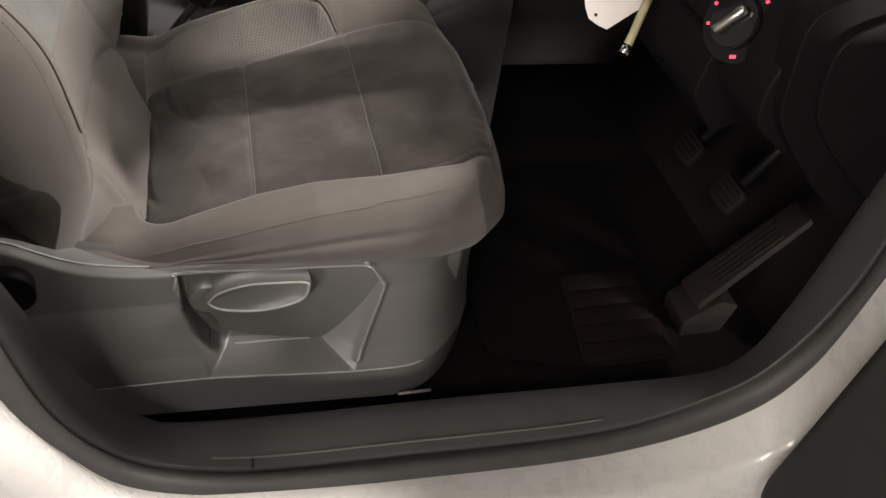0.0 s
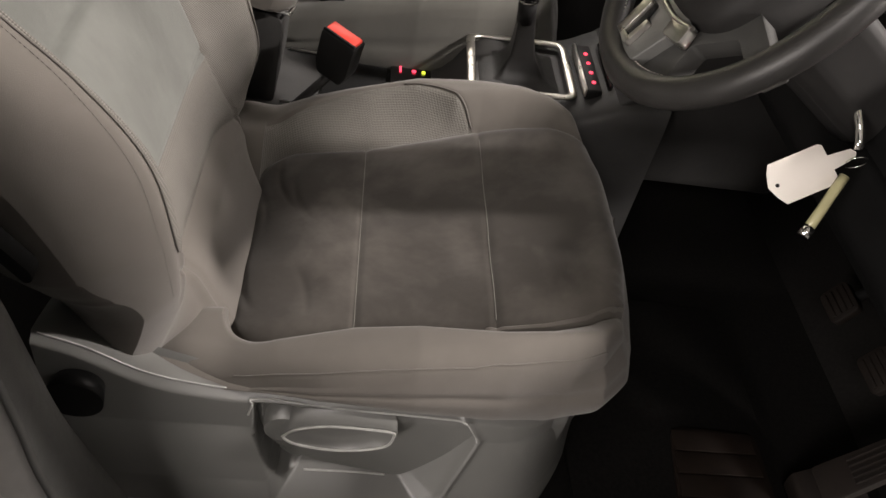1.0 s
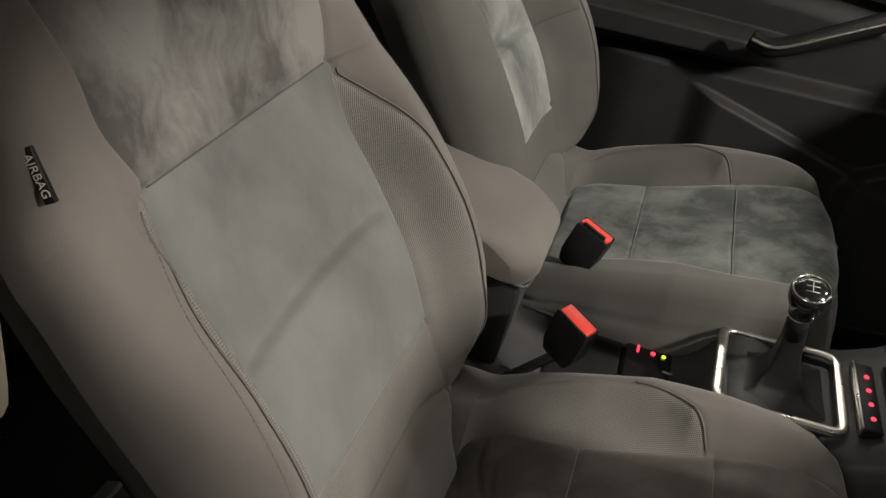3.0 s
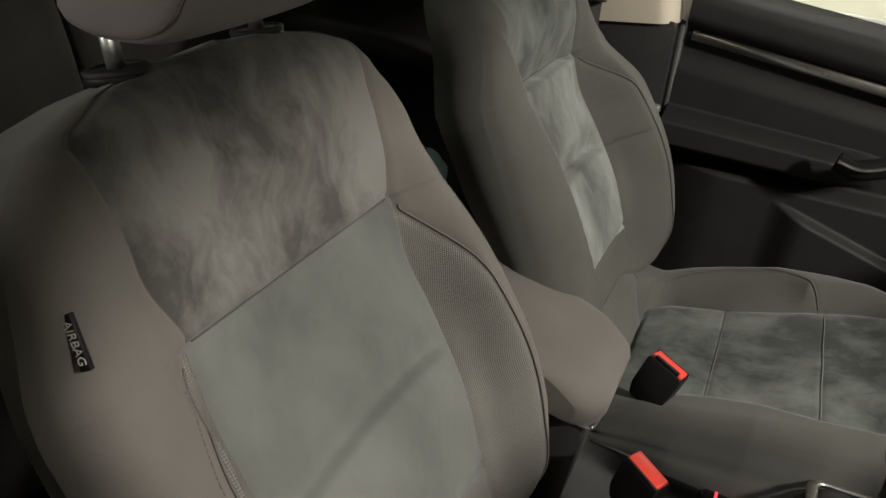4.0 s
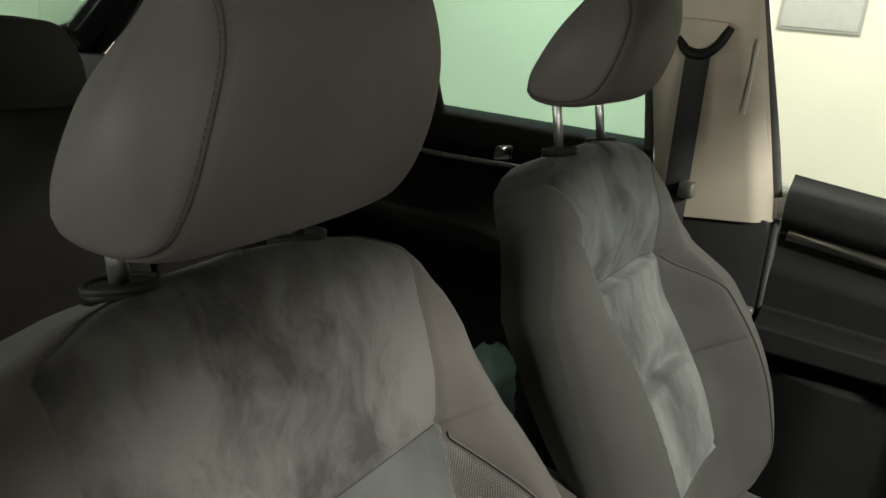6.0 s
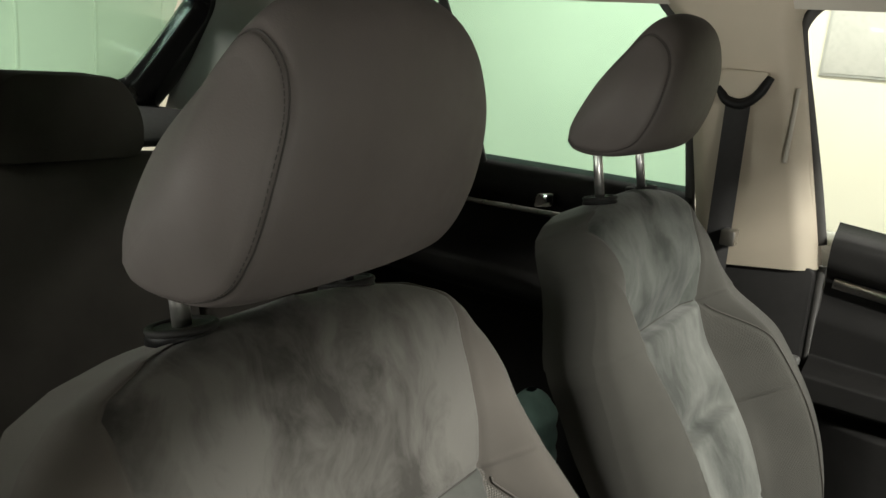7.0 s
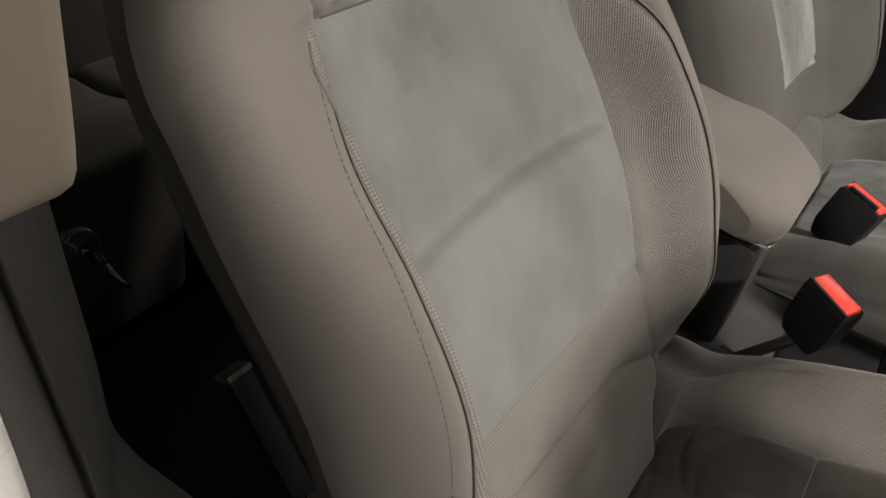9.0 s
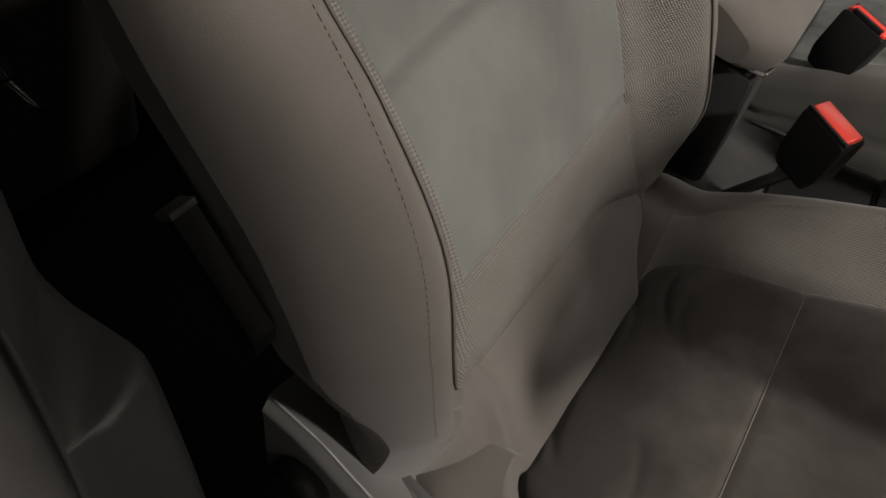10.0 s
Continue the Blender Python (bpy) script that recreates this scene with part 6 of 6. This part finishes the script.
# ---- belts and buckles ----
def buckle(top, right, axis, stalk, label, slotted):
    b = thing("belt_buckle", tuple(Vector(top) + Vector(axis) * 0.07), label, "belt buckle", "belt buckles")
    t, r = Vector(top), Vector(right)
    e = (r - t).normalized()
    a = Vector(axis).normalized()
    a = (a - e * a.dot(e)).normalized()
    n = e.cross(a).normalized()
    m = Matrix((e, n, a)).transposed().to_4x4()
    L = (r - t).length + 0.008
    m.translation = (t + r) / 2
    s = 1 if n.z < 0 else -1
    part("casing", move(prism(rounded([(-L / 2, 0.0), (L / 2, 0.0), (L / 2 - 0.001, 0.055), (L / 2 - 0.008, 0.075), (-L / 2 + 0.008, 0.075), (-L / 2 + 0.001, 0.055)], 0.006), "y", -0.015, 0.015, 0.004), m), PLASTIC_DARK, b, "black plastic buckle casing")
    part("release_button", move(box(-L / 2 + 0.003, L / 2 - 0.003, -0.0115, 0.0115, -0.0045, 0.006, 0.0025), m), RED, b, "red release button")
    part("casing_lip", move(box(-L / 2 + 0.001, L / 2 - 0.001, 0.0118 * s - 0.002, 0.0118 * s + 0.002, -0.004, 0.004, 0.001), m), PLASTIC_DARK, b)
    if slotted:
        part("tongue_slot", move(box(-L / 2 + 0.009, L / 2 - 0.009, -0.0125 if s > 0 else 0.0065, -0.0065 if s > 0 else 0.0125, -0.006, 0.002, 0.0005), m), PLASTIC_DARK, b)
    part("stalk", tube([m @ Vector((0, 0, 0.07)), Vector(stalk) * 0.5 + (m @ Vector((0, 0, 0.07))) * 0.5, Vector(stalk)], 0.014, 8, flat=0.5), WEBBING, b)


# prism along y expects (x, z): the casing's depth runs along the buckle's axis
buckle((0.012, 0.279, 0.702), (0.054, 0.254, 0.692), (-0.45, 0.3, -0.8), (-0.07, 0.3, 0.5), "black belt buckle with red button beside the driver's seat", False)
buckle((-0.007, 0.521, 0.697), (0.041, 0.503, 0.684), (-0.45, -0.02, -0.88), (-0.06, 0.5, 0.5), "black belt buckle with red button beside the passenger seat", True)

belt = thing("seat_belt", (-0.33, 1.1, 0.4), "black webbing seat belt hanging on the far pillar", "seat belt", "seat belts")
part("webbing", grid_mesh("webbing", np.array([[(-0.375 + 0.02 * t, 1.112 + 0.02 * t, 1.37 - 0.95 * t), (-0.33 + 0.02 * t, 1.112 + 0.02 * t, 1.365 - 0.95 * t), (-0.33 + 0.02 * t, 1.114 + 0.02 * t, 1.365 - 0.95 * t), (-0.375 + 0.02 * t, 1.114 + 0.02 * t, 1.37 - 0.95 * t)] for t in np.linspace(0, 1, 20)])), WEBBING, belt)
part("guide_loop", tube(catmull([(-0.388, 1.108, 1.375), (-0.37, 1.1, 1.352), (-0.34, 1.098, 1.348), (-0.315, 1.1, 1.37), (-0.303, 1.108, 1.4)], 6), 0.009, 8), PLASTIC_DARK, belt, "black belt guide loop")
part("guide_cover", prism(rounded([(-0.39, 1.368), (-0.35, 1.356), (-0.315, 1.372), (-0.302, 1.408), (-0.388, 1.41)], 0.01), "y", 1.1, 1.13, 0.006), CREAM, belt, "cream belt guide cover")
part("tongue", box(-0.336, -0.309, 1.085, 1.118, 1.085, 1.115, 0.003), SATIN, belt)
near = thing("seat_belt", (-0.34, -0.29, 0.5), "black webbing seat belt beside the driver's seat", "seat belt", "seat belts")
part("webbing", grid_mesh("webbing", np.array([[(-0.33, -0.352, 1.3 - 0.9 * t), (-0.375, -0.345, 1.3 - 0.9 * t)] for t in np.linspace(0, 1, 12)])), WEBBING, near)
part("tongue_plate", tube([(-0.3325, -0.303, 0.898), (-0.333, -0.298, 0.888), (-0.3335, -0.293, 0.877), (-0.333, -0.289, 0.868)], 0.005, 8, flat=0.3), CHROME, near, "bright belt tongue")
part("tongue_grip", tube(catmull([(-0.3, -0.338, 0.938), (-0.312, -0.326, 0.934), (-0.323, -0.314, 0.925), (-0.33, -0.307, 0.912), (-0.333, -0.302, 0.897)], 5), 0.0075, 10, flat=0.7), GLOSS_BLACK, near)

# recline lever on the driver's seat flank
bar = [(-0.268, 0.821), (-0.256, 0.827), (-0.205, 0.747), (-0.206, 0.736), (-0.213, 0.733)]
rec = part("recline_lever", prism(rounded(bar, 0.005, 3), "y", -0.281, -0.263, 0.0035, 3), PLASTIC_DARK, driver_seat, "flat dark plastic recline lever")
part("lever_tip", prism(rounded([(-0.269, 0.8225), (-0.2555, 0.829), (-0.2535, 0.825), (-0.267, 0.818)], 0.001), "y", -0.2815, -0.2625, 0.001), PLASTIC, rec)

# pale hinge cover low between the seat and the console
part("hinge_cover", prism(rounded([(-0.135, 0.455), (-0.14, 0.495), (-0.105, 0.5), (-0.08, 0.47), (-0.085, 0.452)], 0.008), "y", 0.322, 0.344, 0.004, 3), LABEL, console, "pale plastic cover beside the console")

# recliner cover at the seat's rear corner
part("recliner_cover", rod((-0.2, -0.284, 0.556), (-0.2, -0.262, 0.556), 0.03, 0.026, 28), PLASTIC_DARK, driver_seat)

# ---- rear bench ----
bench = thing("rear_bench", (-1.2, 0.37, 0.27), "dark fabric rear bench with panel seams", "rear seat")
cushion_prof = [(-0.85, 0.6), (-0.84, 0.64), (-0.9, 0.665), (-1.05, 0.64), (-1.15, 0.645), (-1.18, 0.5), (-1.18, 0.3), (-0.9, 0.3)]
back_prof = [(-1.16, 0.62), (-1.23, 0.9), (-1.31, 1.12), (-1.33, 1.15), (-1.36, 1.15), (-1.4, 1.1), (-1.4, 0.3), (-1.2, 0.3)]
for lo, hi in ((-0.34, 0.14), (0.145, 0.6), (0.605, 1.08)):
    for name, prof in (("bench_cushion", cushion_prof), ("bench_backrest", back_prof)):
        o = np.array(rounded(prof, 0.03, 3))
        c = o.mean(0)
        G = []
        for k in np.linspace(-1, 1, 17):
            y = (lo + hi) / 2 + (hi - lo) / 2 * math.copysign(1 - (1 - abs(k)) ** 1.7, k)
            e = min(1, (hi - lo) / 2 - abs(y - (lo + hi) / 2) + 0.0001) if abs(k) == 1 else (hi - lo) / 2 - abs(y - (lo + hi) / 2)
            r = roll(np.array([e]), 0.03)[0]
            q = o + (c - o) / np.linalg.norm(c - o, axis=1)[:, None] * r
            G.append([(a, y, b) for a, b in q] + [(q[0][0], y, q[0][1])])
        part(name, grid_mesh(name, np.array(G)), FABRIC_BENCH, bench)
for y0, hgt, w in ((0.37, 0.125, 0.15), (0.86, 0.125, 0.13), (-0.12, 0.125, 0.13)):
    h = thing("rear_headrest", (-1.34, y0, 1.16), "dark rounded headrest on the rear bench", "headrest", "rear headrests")
    part("pad", prism(rounded([(y0 - w, 1.146), (y0 + w, 1.146), (y0 + w * 1.02, 1.22), (y0 + w * 0.7, 1.172 + hgt), (y0 - w * 0.7, 1.172 + hgt), (y0 - w * 1.02, 1.22)], 0.035, 5), "x", -1.39, -1.3, 0.02, 4), FABRIC_BENCH, h)
    for d in (-0.06, 0.06):
        part("post", rod((-1.35, y0 + d, 1.13), (-1.35, y0 + d, 1.18), 0.006), CHROME, h)
bag = thing("cloth_bag", (-0.6, 0.92, 0.27), "small pale green ribbed bag behind the passenger seat", "bag")
GREEN_CLOTH = surface("green_cloth", (0.2, 0.32, 0.28), 0.7, vary=0.2)
G = []
for z in np.linspace(0.271, 0.755, 60):
    k = min(1, math.sqrt(max(0.0, (0.757 - z) / 0.05)))
    r = 0.92 + 0.08 * abs(math.sin((z - 0.27) * math.pi / 0.045))
    G.append([(-0.6 + 0.1 * (0.72 - z) + 0.045 * r * k * math.copysign(abs(math.cos(t)) ** 0.7, math.cos(t)), 0.912 + 0.068 * r * k * math.copysign(abs(math.sin(t)) ** 0.7, math.sin(t)), z) for t in np.linspace(0, 2 * math.pi, 37)])
part("bag_body", grid_mesh("bag_body", np.array(G)), GREEN_CLOTH, bag)
